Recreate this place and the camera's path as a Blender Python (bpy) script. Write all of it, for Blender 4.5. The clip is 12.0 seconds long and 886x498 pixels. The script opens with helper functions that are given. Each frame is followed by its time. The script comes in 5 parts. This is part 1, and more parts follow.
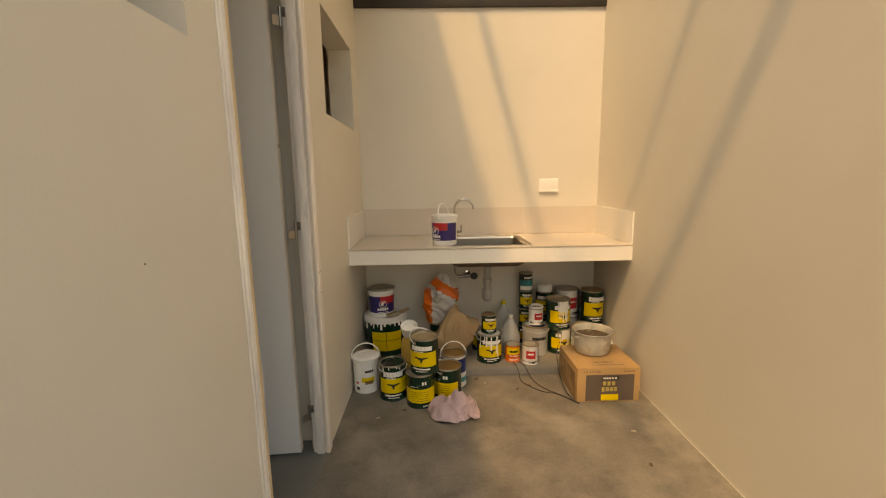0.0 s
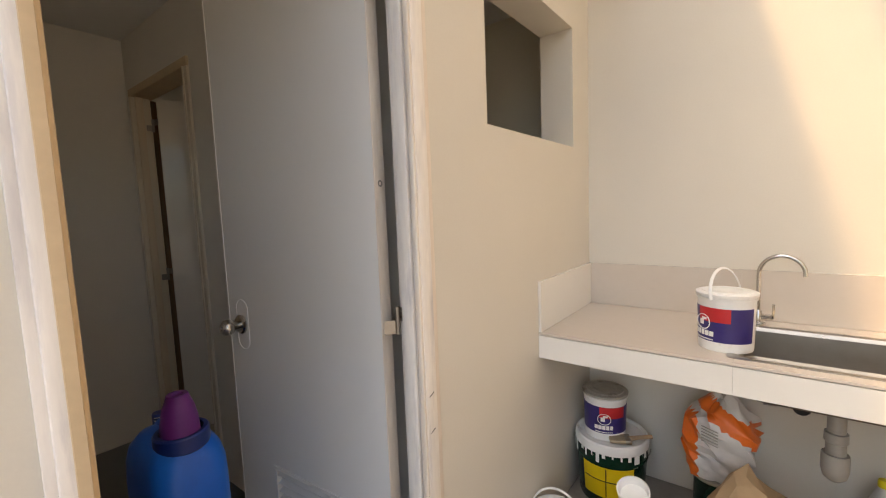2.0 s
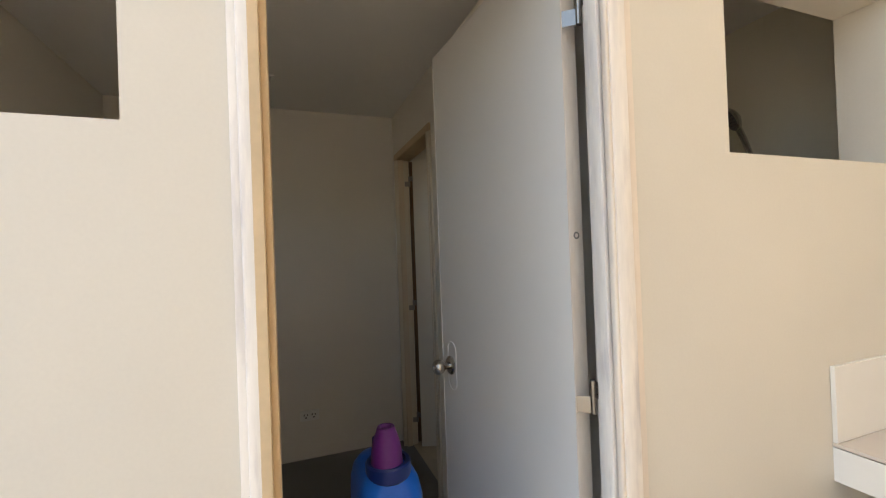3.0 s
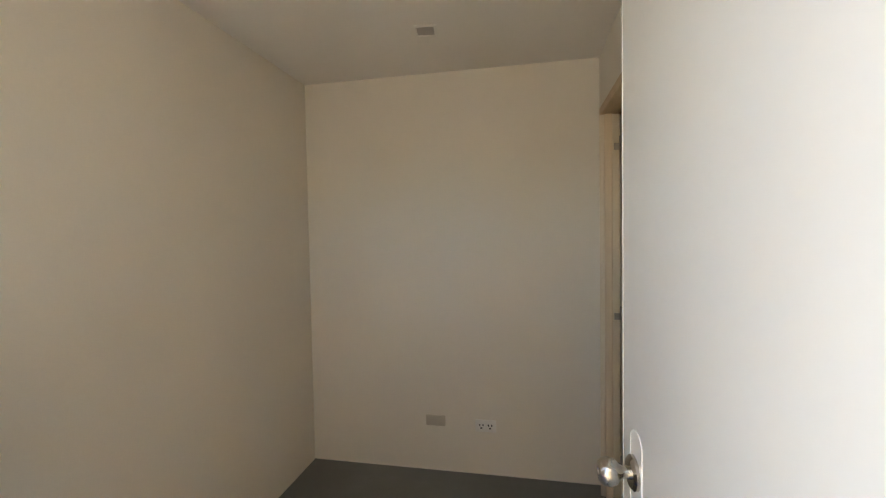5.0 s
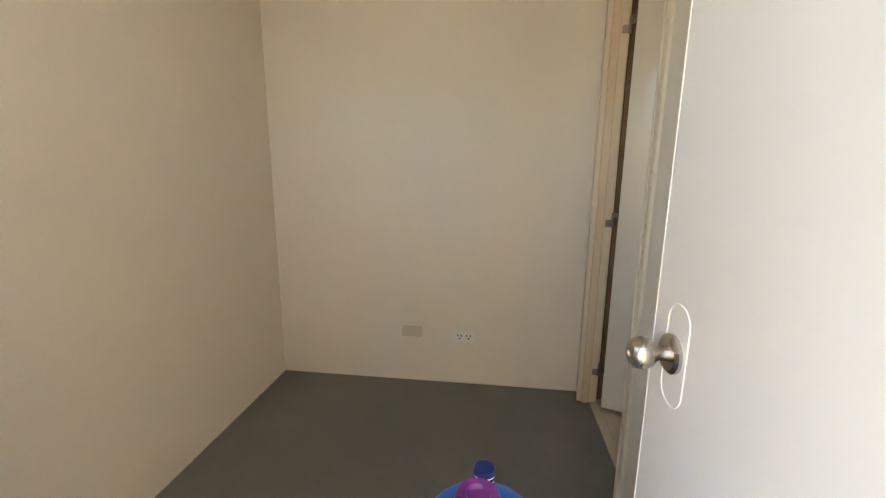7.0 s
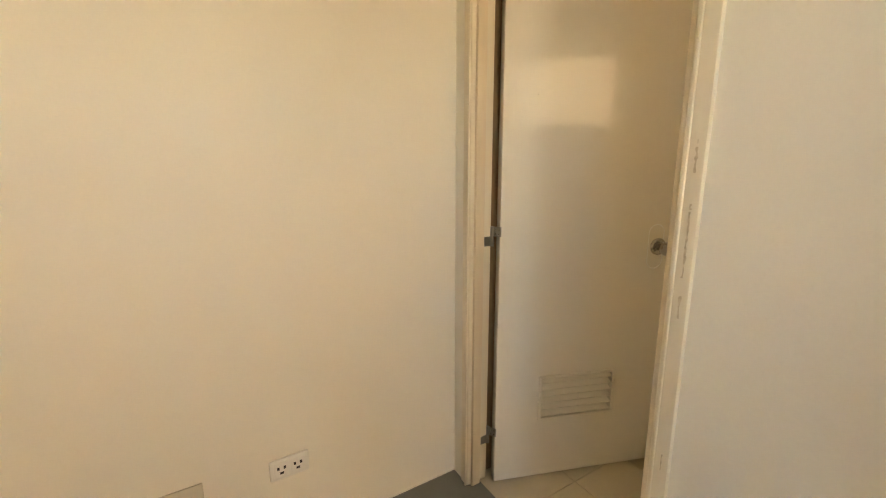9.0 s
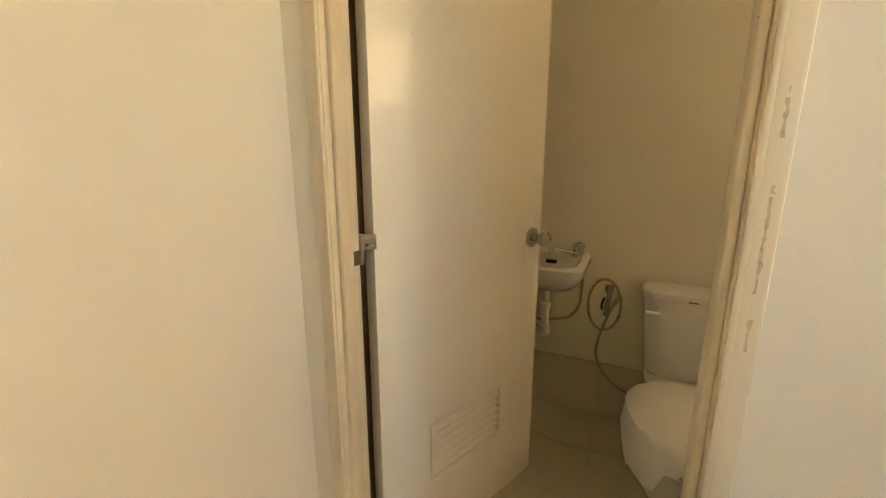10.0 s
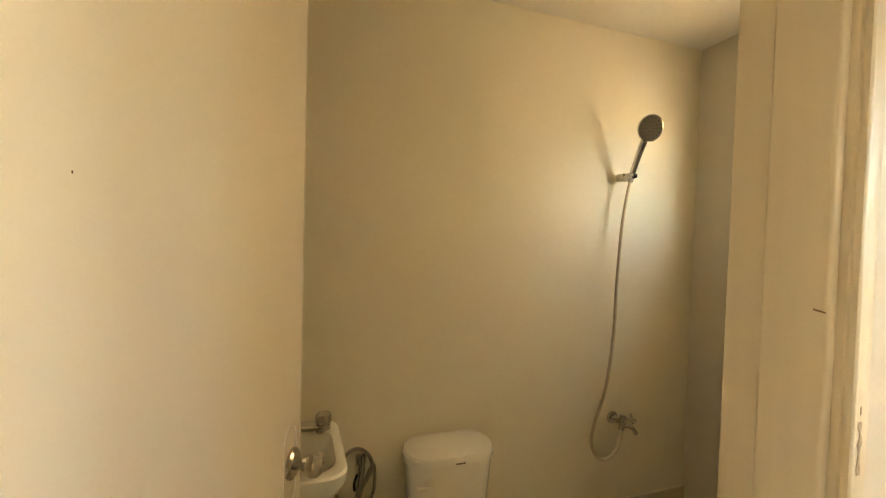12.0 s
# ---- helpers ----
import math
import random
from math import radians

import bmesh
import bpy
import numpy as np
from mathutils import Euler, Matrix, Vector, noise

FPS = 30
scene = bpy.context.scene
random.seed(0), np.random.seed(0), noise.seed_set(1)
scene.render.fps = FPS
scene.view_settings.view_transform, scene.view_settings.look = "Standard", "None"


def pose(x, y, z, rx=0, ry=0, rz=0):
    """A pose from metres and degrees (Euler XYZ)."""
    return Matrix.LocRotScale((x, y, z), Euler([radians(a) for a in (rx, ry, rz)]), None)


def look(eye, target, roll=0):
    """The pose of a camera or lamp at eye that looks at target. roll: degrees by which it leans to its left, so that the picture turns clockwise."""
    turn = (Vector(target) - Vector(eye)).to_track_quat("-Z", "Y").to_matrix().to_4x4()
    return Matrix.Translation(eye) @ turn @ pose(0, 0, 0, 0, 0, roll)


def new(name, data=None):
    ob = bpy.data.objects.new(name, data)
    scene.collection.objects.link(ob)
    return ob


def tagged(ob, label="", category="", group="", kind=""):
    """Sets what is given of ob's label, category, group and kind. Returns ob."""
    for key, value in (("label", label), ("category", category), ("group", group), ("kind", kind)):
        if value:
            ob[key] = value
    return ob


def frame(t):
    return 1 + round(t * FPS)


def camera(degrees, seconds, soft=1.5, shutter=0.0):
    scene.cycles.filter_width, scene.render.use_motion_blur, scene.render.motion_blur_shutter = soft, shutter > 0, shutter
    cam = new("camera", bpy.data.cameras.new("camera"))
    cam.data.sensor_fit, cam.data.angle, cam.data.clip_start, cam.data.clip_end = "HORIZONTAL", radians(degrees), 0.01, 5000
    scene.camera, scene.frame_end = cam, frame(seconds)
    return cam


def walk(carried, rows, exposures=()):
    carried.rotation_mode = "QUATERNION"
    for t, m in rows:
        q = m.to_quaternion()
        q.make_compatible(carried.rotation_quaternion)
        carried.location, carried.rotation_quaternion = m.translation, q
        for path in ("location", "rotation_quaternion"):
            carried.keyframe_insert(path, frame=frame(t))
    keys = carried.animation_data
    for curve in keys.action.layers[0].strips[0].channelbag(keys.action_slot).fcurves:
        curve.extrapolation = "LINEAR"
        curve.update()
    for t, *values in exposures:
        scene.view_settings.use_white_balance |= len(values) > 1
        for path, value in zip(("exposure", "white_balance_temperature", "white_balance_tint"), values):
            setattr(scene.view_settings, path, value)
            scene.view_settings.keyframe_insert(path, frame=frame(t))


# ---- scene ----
cam = camera(93.6, 12.0, 1.15)
PATH = [
    (0, (0.529, -3.111, 1.28), (0.567, -1.139, 0.948), -0.9),
    (0.5, (0.585, -2.744, 1.282), (0.522, -0.77, 0.966), -1.3),
    (1, (0.678, -2.5, 1.293), (0.411, -0.541, 0.994), -1.7),
    (1.5, (0.699, -2.229, 1.315), (0.023, -0.364, 1.062), -1.8),
    (2, (0.675, -2.073, 1.352), (-0.537, -0.492, 1.166), -2.2),
    (2.5, (0.682, -1.927, 1.366), (-0.959, -0.788, 1.269), -2.6),
    (3, (0.675, -1.923, 1.4), (-1.199, -1.224, 1.416), -2.1),
    (3.2, (0.654, -1.914, 1.423), (-1.27, -1.371, 1.478), -2.3),
    (4.8, (0.109, -1.546, 1.477), (-1.861, -1.893, 1.475), -1.1),
    (5, (0.088, -1.572, 1.459), (-1.873, -1.959, 1.39), -1.0),
    (5.5, (0.041, -1.584, 1.381), (-1.884, -2.077, 1.161), -1.0),
    (6, (0.04, -1.588, 1.323), (-1.87, -2.079, 0.989), -0.6),
    (6.5, (0.026, -1.586, 1.28), (-1.895, -1.987, 0.892), -0.1),
    (7, (-0.093, -1.667, 1.282), (-2.04, -1.904, 0.888), 0.6),
    (8.8, (-0.976, -2.01, 1.278), (-2.735, -1.135, 0.906), 0.3),
    (9, (-1.085, -2.02, 1.278), (-2.751, -0.988, 0.883), -0.1),
    (9.5, (-1.405, -1.96, 1.246), (-2.727, -0.524, 0.812), -0.5),
    (10, (-1.682, -1.859, 1.241), (-2.526, -0.101, 0.799), 0.0),
    (10.5, (-1.855, -1.693, 1.24), (-2.193, 0.231, 0.814), 0.7),
    (10.7, (-1.893, -1.596, 1.245), (-2.053, 0.357, 0.846), 1.0),
    (11, (-1.929, -1.481, 1.276), (-1.851, 0.492, 0.958), 1.3),
    (11.5, (-1.955, -1.408, 1.416), (-1.568, 0.547, 1.249), 1.5),
    (12, (-2.017, -1.397, 1.47), (-1.36, 0.491, 1.415), 1.6),
]

# ---- light ----
SUN = Vector((0.285, 0.56, -1.0)).normalized()
EXPOSURES = [(0, 0.84, 9500, 4), (1.0, 1.00, 8300, 7), (1.5, 1.22, 7800, 8), (2.0, 1.62, 7100, 6), (2.6, 1.94, 6800, 2), (3.2, 1.98, 6600, 1), (4.8, 3.28, 6700, 0), (5.5, 3.76, 6800, 0), (6.5, 3.88, 6900, 0), (7.2, 4.05, 7150, 1), (8.8, 4.54, 8900, 2), (9.5, 4.69, 9500, 1), (10, 4.76, 9700, 0), (11, 5.10, 10800, 2), (12, 4.98, 10300, 0)]
walk(cam, [(t, look(eye, target, roll)) for t, eye, target, roll in PATH], EXPOSURES)

world = bpy.data.worlds.new("sky")
scene.world = world
world.use_nodes = True
wn = world.node_tree
sky = wn.nodes.new("ShaderNodeTexSky")
sky.sky_type, sky.sun_disc = "NISHITA", False
sky.sun_elevation = math.asin(-SUN.z)
sky.air_density, sky.dust_density = 0.85, 3.2
sky.sun_rotation = math.atan2(-SUN.x, -SUN.y)
background = wn.nodes["Background"]
background.inputs["Strength"].default_value = 0.15
wn.links.new(sky.outputs["Color"], background.inputs["Color"])

sun = new("sun", bpy.data.lights.new("sun", "SUN"))
sun.data.energy, sun.data.angle, sun.data.color = 1.20, radians(2.6), (1.0, 0.63, 0.32)
sun.matrix_world = look((0, 0, 8), Vector((0, 0, 8)) + SUN)

# ---- mesh helpers ----


def sx(ob_mesh, angle=35):
    for p in ob_mesh.polygons:
        p.use_smooth = True
    ob_mesh.set_sharp_from_angle(angle=radians(angle))


def part(name, bm, material, parent=None, label="", smooth=True):
    me = bpy.data.meshes.new(name)
    bmesh.ops.recalc_face_normals(bm, faces=bm.faces)
    bm.to_mesh(me)
    bm.free()
    if smooth:
        sx(me)
    me.materials.append(material)
    ob = new(name, me)
    ob.parent = parent
    if label:
        tagged(ob, label)
    return ob


def thing(name, m, label, category, group=""):
    ob = new(name)
    ob.empty_display_size = 0.05
    ob.matrix_world = m
    return tagged(ob, label, category, group)


def structure(name, bm, material, label, category="", smooth=False):
    return tagged(part(name, bm, material, None, "", smooth), label, category or "wall", kind="structure")


def bx(x0, y0, z0, x1, y1, z1, bevel=0.0, segs=2, bm=None):
    own = bmesh.new()
    bmesh.ops.create_cube(own, size=1.0, matrix=Matrix.Translation(((x0 + x1) / 2, (y0 + y1) / 2, (z0 + z1) / 2)) @ Matrix.Diagonal((abs(x1 - x0), abs(y1 - y0), abs(z1 - z0), 1)))
    if bevel:
        bmesh.ops.bevel(own, geom=own.edges[:], offset=bevel, segments=segs, affect="EDGES", profile=0.5)
    return own if bm is None else join(bm, own)


def join(bm, *others):
    for o in others:
        me = bpy.data.meshes.new("tmp")
        o.to_mesh(me)
        o.free()
        bm.from_mesh(me)
        bpy.data.meshes.remove(me)
    return bm


def moved(bm, m):
    bmesh.ops.transform(bm, matrix=m, verts=bm.verts)
    return bm


def lathe(profile, n=40, sxy=(1, 1)):
    bm = bmesh.new()
    rings = []
    for r, z in profile:
        if r < 1e-5:
            rings.append([bm.verts.new((0, 0, z))])
        else:
            rings.append([bm.verts.new((r * sxy[0] * math.cos(2 * math.pi * i / n), r * sxy[1] * math.sin(2 * math.pi * i / n), z)) for i in range(n)])
    for a, b in zip(rings, rings[1:]):
        for i in range(n):
            j = (i + 1) % n
            if len(a) == 1 and len(b) == 1:
                continue
            if len(a) == 1:
                bm.faces.new((a[0], b[i], b[j]))
            elif len(b) == 1:
                bm.faces.new((a[i], a[j], b[0]))
            else:
                bm.faces.new((a[i], a[j], b[j], b[i]))
    return bm


def shell(r0, r1, z0, z1, a0, a1, n=12, thick=0.0012):
    """A curved label patch on a can's side, from angle a0 to a1 in degrees."""
    bm = bmesh.new()
    rows = []
    for i in range(n + 1):
        a = radians(a0 + (a1 - a0) * i / n)
        c, s = math.cos(a), math.sin(a)
        rows.append([bm.verts.new((r * c, r * s, z)) for r, z in ((r0, z0), (r0 + thick, z0), (r1 + thick, z1), (r1, z1))])
    for p, q in zip(rows, rows[1:]):
        for k in range(4):
            bm.faces.new((p[k], p[(k + 1) % 4], q[(k + 1) % 4], q[k]))
    bm.faces.new(rows[0])
    bm.faces.new(rows[-1])
    return bm


def smooth_line(points, steps=8):
    pts = [Vector(p) for p in points]
    pts = [2 * pts[0] - pts[1]] + pts + [2 * pts[-1] - pts[-2]]
    out = []
    for a, b, c, d in zip(pts, pts[1:], pts[2:], pts[3:]):
        for i in range(steps):
            t = i / steps
            out.append(0.5 * ((2 * b) + (c - a) * t + (2 * a - 5 * b + 4 * c - d) * t * t + (3 * b - a - 3 * c + d) * t ** 3))
    return out + [pts[-2]]


def tube(points, r, n=10, steps=8, radii=None, flat=1.0):
    line = smooth_line(points, steps) if steps > 1 else [Vector(p) for p in points]
    bm = bmesh.new()
    rings = []
    side = None
    for i, p in enumerate(line):
        d = (line[min(i + 1, len(line) - 1)] - line[max(i - 1, 0)]).normalized()
        if side is None:
            side = d.orthogonal().normalized()
        side = (side - d * side.dot(d)).normalized()
        up = d.cross(side)
        f = i / (len(line) - 1)
        rr = r if radii is None else r * (radii[0] + (radii[1] - radii[0]) * f)
        rings.append([bm.verts.new(p + side * rr * math.cos(2 * math.pi * k / n) + up * rr * flat * math.sin(2 * math.pi * k / n)) for k in range(n)])
    for a, b in zip(rings, rings[1:]):
        for k in range(n):
            bm.faces.new((a[k], a[(k + 1) % n], b[(k + 1) % n], b[k]))
    bm.faces.new(rings[0])
    bm.faces.new(rings[-1])
    return bm


# ---- materials ----


def mat(name, base, rough=0.5, metal=0.0, vary=0.06, scale=6.0, fine=90.0, bump=0.15, dist=0.001, stain=None, stain_scale=3.0, stain_lo=0.55, stain_hi=0.7, coat=0.0, transmission=0.0, ior=1.45, rough_vary=0.08, stretch=None):
    """A surface with two scales of colour change, a fine relief and, if given, stains of another colour."""
    m = bpy.data.materials.new(name)
    m.use_nodes = True
    nt = m.node_tree
    n, ln = nt.nodes, nt.links
    b = n["Principled BSDF"]
    tc = n.new("ShaderNodeTexCoord")
    coords = tc.outputs["Object"]
    if stretch:
        mp = n.new("ShaderNodeMapping")
        mp.inputs["Scale"].default_value = stretch
        ln.new(coords, mp.inputs["Vector"])
        coords = mp.outputs["Vector"]
    big, small = n.new("ShaderNodeTexNoise"), n.new("ShaderNodeTexNoise")
    big.inputs["Scale"].default_value, big.inputs["Detail"].default_value = scale, 5
    small.inputs["Scale"].default_value, small.inputs["Detail"].default_value = fine, 3
    for q in (big, small):
        ln.new(coords, q.inputs["Vector"])
    add = n.new("ShaderNodeMath")
    add.operation = "MULTIPLY_ADD"
    ln.new(small.outputs["Fac"], add.inputs[0])
    add.inputs[1].default_value = 0.35
    ln.new(big.outputs["Fac"], add.inputs[2])
    ramp = n.new("ShaderNodeValToRGB")
    lo, hi = [c * (1 - vary) for c in base], [min(1, c * (1 + vary)) for c in base]
    ramp.color_ramp.elements[0].position, ramp.color_ramp.elements[0].color = 0.45, (*lo, 1)
    ramp.color_ramp.elements[1].position, ramp.color_ramp.elements[1].color = 0.9, (*hi, 1)
    ln.new(add.outputs[0], ramp.inputs["Fac"])
    out = ramp.outputs["Color"]
    if stain:
        st = n.new("ShaderNodeTexNoise")
        st.inputs["Scale"].default_value, st.inputs["Detail"].default_value, st.inputs["Roughness"].default_value = stain_scale, 8, 0.62
        ln.new(coords, st.inputs["Vector"])
        mr = n.new("ShaderNodeMapRange")
        mr.inputs["From Min"].default_value, mr.inputs["From Max"].default_value = stain_lo, stain_hi
        ln.new(st.outputs["Fac"], mr.inputs["Value"])
        mix = n.new("ShaderNodeMix")
        mix.data_type = "RGBA"
        ln.new(mr.outputs["Result"], mix.inputs["Factor"])
        ln.new(out, mix.inputs[6])
        mix.inputs[7].default_value = (*stain, 1)
        out = mix.outputs[2]
    ln.new(out, b.inputs["Base Color"])
    rm = n.new("ShaderNodeMapRange")
    rm.inputs["To Min"].default_value, rm.inputs["To Max"].default_value = max(0.02, rough - rough_vary), min(1, rough + rough_vary)
    ln.new(big.outputs["Fac"], rm.inputs["Value"])
    ln.new(rm.outputs["Result"], b.inputs["Roughness"])
    b.inputs["Metallic"].default_value = metal
    b.inputs["IOR"].default_value = ior
    b.inputs["Coat Weight"].default_value = coat
    b.inputs["Transmission Weight"].default_value = transmission
    if bump:
        bp = n.new("ShaderNodeBump")
        bp.inputs["Strength"].default_value, bp.inputs["Distance"].default_value = bump, dist
        ln.new(add.outputs[0], bp.inputs["Height"])
        ln.new(bp.outputs["Normal"], b.inputs["Normal"])
    return m


CREAM = (0.68, 0.635, 0.55)
M_WALL = mat("cream_wall_paint", CREAM, 0.55, vary=0.035, scale=1.6, fine=160, bump=0.25, dist=0.0012)
M_ROOM = mat("room_wall_paint", (0.80, 0.755, 0.66), 0.5, vary=0.03, scale=1.4, fine=170, bump=0.22, dist=0.0012)
M_BATH = mat("bath_wall_paint", (0.80, 0.745, 0.60), 0.42, vary=0.03, scale=1.5, fine=170, bump=0.2, dist=0.001)
M_CEIL = mat("ceiling_white_paint", (0.85, 0.83, 0.78), 0.7, vary=0.02, scale=2, fine=150, bump=0.15)
M_CONCRETE = mat("bare_concrete_floor", (0.165, 0.150, 0.127), 0.58, vary=0.34, scale=6, fine=70, bump=0.45, dist=0.002, stain=(0.28, 0.255, 0.215), stain_scale=3.2, stain_lo=0.50, stain_hi=0.74, rough_vary=0.2)
M_LEDGE = mat("ledge_concrete", (0.23, 0.213, 0.187), 0.6, vary=0.12, scale=5, fine=60, bump=0.3, dist=0.002, stain=(0.17, 0.155, 0.135), stain_scale=6, stain_lo=0.55, stain_hi=0.75)
M_GREY = mat("grey_floor_paint", (0.150, 0.154, 0.143), 0.42, vary=0.08, scale=2.5, fine=90, bump=0.18, dist=0.001, stain=(0.20, 0.205, 0.20), stain_scale=1.8, stain_lo=0.5, stain_hi=0.8)
M_BTILE = mat("bath_tile", (0.60, 0.53, 0.40), 0.22, vary=0.06, scale=5, fine=120, bump=0.05)
M_GROUT = mat("grout", (0.46, 0.42, 0.34), 0.8, vary=0.1, scale=20)
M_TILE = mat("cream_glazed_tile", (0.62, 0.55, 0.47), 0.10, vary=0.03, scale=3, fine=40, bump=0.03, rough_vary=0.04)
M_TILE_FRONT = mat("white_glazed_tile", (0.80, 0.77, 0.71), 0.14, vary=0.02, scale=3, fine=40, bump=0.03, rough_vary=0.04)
M_DOOR = mat("white_enamel_door", (0.775, 0.755, 0.715), 0.10, vary=0.015, scale=1.5, fine=30, bump=0.05, dist=0.0008, rough_vary=0.03)
M_BDOOR = mat("cream_enamel_door", (0.78, 0.73, 0.63), 0.05, vary=0.015, scale=1.5, fine=30, bump=0.05, dist=0.0008, rough_vary=0.02, ior=1.35)
M_FRAME = mat("primed_wood_frame", (0.80, 0.745, 0.68), 0.5, vary=0.14, scale=11, fine=90, bump=0.3, dist=0.0015, stain=(0.63, 0.585, 0.56), stain_scale=26, stain_lo=0.50, stain_hi=0.68, stretch=(1, 1, 0.14))
M_EDGE = mat("pinkish_bare_wood_edge", (0.74, 0.65, 0.55), 0.55, vary=0.10, scale=8, fine=80, bump=0.2, dist=0.001, stain=(0.78, 0.71, 0.62), stain_scale=14, stain_lo=0.5, stain_hi=0.62, stretch=(1, 1, 0.15))
M_BFRAME = mat("painted_bath_frame", (0.74, 0.655, 0.51), 0.38, vary=0.05, scale=12, fine=70, bump=0.35, dist=0.002, stain=(0.64, 0.55, 0.41), stain_scale=24, stain_lo=0.62, stain_hi=0.80, stretch=(1, 1, 0.1))
M_TANPRIME = mat("tan_primed_wood", (0.70, 0.58, 0.42), 0.45, vary=0.08, scale=9, fine=70, bump=0.25, stretch=(1, 1, 0.15))
# Dark brown for the shade in the hinge gap and for the scuff.
M_GAPSCUFF = mat("gap_shade_and_scuff_brown", (0.22, 0.13, 0.06), 0.6, vary=0.2, scale=5, fine=60, bump=0.3, stretch=(1, 1, 0.15))
M_RAW = mat("raw_tan_wood", (0.60, 0.46, 0.29), 0.55, vary=0.12, scale=5, fine=60, bump=0.3)
M_STEEL = mat("brushed_steel", (0.34, 0.32, 0.29), 0.30, 1.0, vary=0.05, scale=30, fine=300, bump=0.05)
M_NICKEL = mat("satin_nickel", (0.52, 0.49, 0.445), 0.27, 1.0, vary=0.05, scale=20, fine=200, bump=0.03)
M_CHROME = mat("chrome", (0.56, 0.55, 0.53), 0.10, 1.0, vary=0.03, scale=20, bump=0.0)
M_PLATE = mat("white_plastic_plate", (0.82, 0.80, 0.75), 0.35, vary=0.02, bump=0.0)
M_IVORY = mat("ivory_blank_plate", (0.60, 0.55, 0.45), 0.4, vary=0.03, bump=0.05)
M_BLACK = mat("dark_plastic", (0.02, 0.02, 0.022), 0.45, vary=0.1, bump=0.0)
M_BEAM = mat("dark_beam", (0.035, 0.028, 0.024), 0.6, vary=0.2, scale=8, bump=0.2)
M_FILM = mat("clear_film", (0.9, 0.89, 0.86), 0.12, vary=0.01, bump=0.0)
M_GROUND = mat("packed_ground", (0.46, 0.43, 0.37), 0.85, vary=0.2, scale=1.2, fine=30, bump=0.5, dist=0.01)
M_EXT = mat("outer_render", (0.62, 0.56, 0.46), 0.8, vary=0.08, scale=1.5, fine=60, bump=0.3, dist=0.003)

# ---- plan ----
T = 0.15            # thickness of the outer wall beside the passage
XR, XW = 1.75, -2.39
YS, YN, YB = -2.945, -1.156, 0.160
HC = 2.43
ENTRY = (-1.985, -1.265, 2.19)
WIN_A = (-0.945, -0.208, 1.61, 2.12)
WIN_L = (-2.87, -2.13, 1.595, 2.11)
BATH = (-2.325, -1.512, 2.13)


def wall_x(x0, x1, ya, yb, z0, z1, holes):
    """A wall along y with rectangular holes (y0, y1, z0, z1)."""
    bm = bmesh.new()
    y = ya
    for h0, h1, hz0, hz1 in sorted(holes):
        bx(x0, y, z0, x1, h0, z1, bm=bm)
        if hz0 > z0:
            bx(x0, h0, z0, x1, h1, hz0, bm=bm)
        bx(x0, h0, hz1, x1, h1, z1, bm=bm)
        y = h1
    return bx(x0, y, z0, x1, yb, z1, bm=bm)


structure("ground", bx(-40, -40, -0.5, 40, 40, -0.06), M_GROUND, "packed bare earth around the house", "ground")
structure("floor_passage", bx(0.0, -6.5, -0.06, XR, 0.0, 0.0), M_CONCRETE, "stained bare concrete floor of the kitchen passage", "floor")
structure("floor_room", bx(XW, YS, -0.06, 0.0, YN + 0.05, 0.0), M_GREY, "dark grey painted concrete floor", "floor")
structure("floor_threshold", bx(BATH[0], YN + 0.05, -0.055, BATH[1], YN + 0.1, -0.012), M_BTILE, "beige tiled threshold of the bathroom", "floor")
east = wall_x(-T, 0, -6.5, YB + 0.1, -0.06, 2.5, [(ENTRY[0], ENTRY[1] + 0.065, -0.06, ENTRY[2]), WIN_A, WIN_L])
bx(-0.083, ENTRY[1], -0.06, 0.0, ENTRY[1] + 0.065, ENTRY[2], bm=east)
structure("wall_east", east, M_WALL, "cream painted plaster wall with door and two window holes")
structure("wall_east_cap", bx(-T, -6.5, 2.5, -0.02, YB + 0.1, 2.6), M_EXT, "rendered wall top under the roof slab", "wall")
# Upper parts of these two walls are unseen, raised to block skylight.
structure("wall_back", bx(0.0, 0.0, -0.06, XR, YB + 0.1, 6.0), M_WALL, "cream painted plaster wall behind the counter")
structure("wall_right", bx(XR, -2.25, -0.06, XR + 0.15, YB + 0.1, 6.2), M_WALL, "cream painted plaster wall of the passage")
structure("wall_room_west", bx(XW - 0.12, YS - 0.1, -0.06, XW, YB + 0.1, 2.6), M_ROOM, "cream painted plaster wall with two low outlets")
structure("wall_room_south", bx(XW, YS - 0.1, -0.06, -T, YS, 2.6), M_ROOM, "cream painted plaster wall")
north = bmesh.new()
bx(XW, YN, -0.06, BATH[0], YN + 0.1, 2.6, bm=north)
bx(BATH[0], YN, BATH[2], BATH[1], YN + 0.1, 2.6, bm=north)
bx(BATH[1], YN, -0.06, -T, YN + 0.1, 2.6, bm=north)
structure("wall_room_north", north, M_ROOM, "cream painted plaster wall with the bathroom doorway")
structure("wall_bath_north", bx(XW, YB, -0.06, -T, YB + 0.1, 2.6), M_BATH, "cream painted bathroom wall above a tiled skirting")
structure("ceiling_room", bx(XW, YS, HC, -T, YN, HC + 0.05), M_CEIL, "flat white painted ceiling", "ceiling")
structure("ceiling_bath", bx(XW, YN + 0.1, HC, -T, YB, HC + 0.05), M_CEIL, "flat white painted bathroom ceiling", "ceiling")
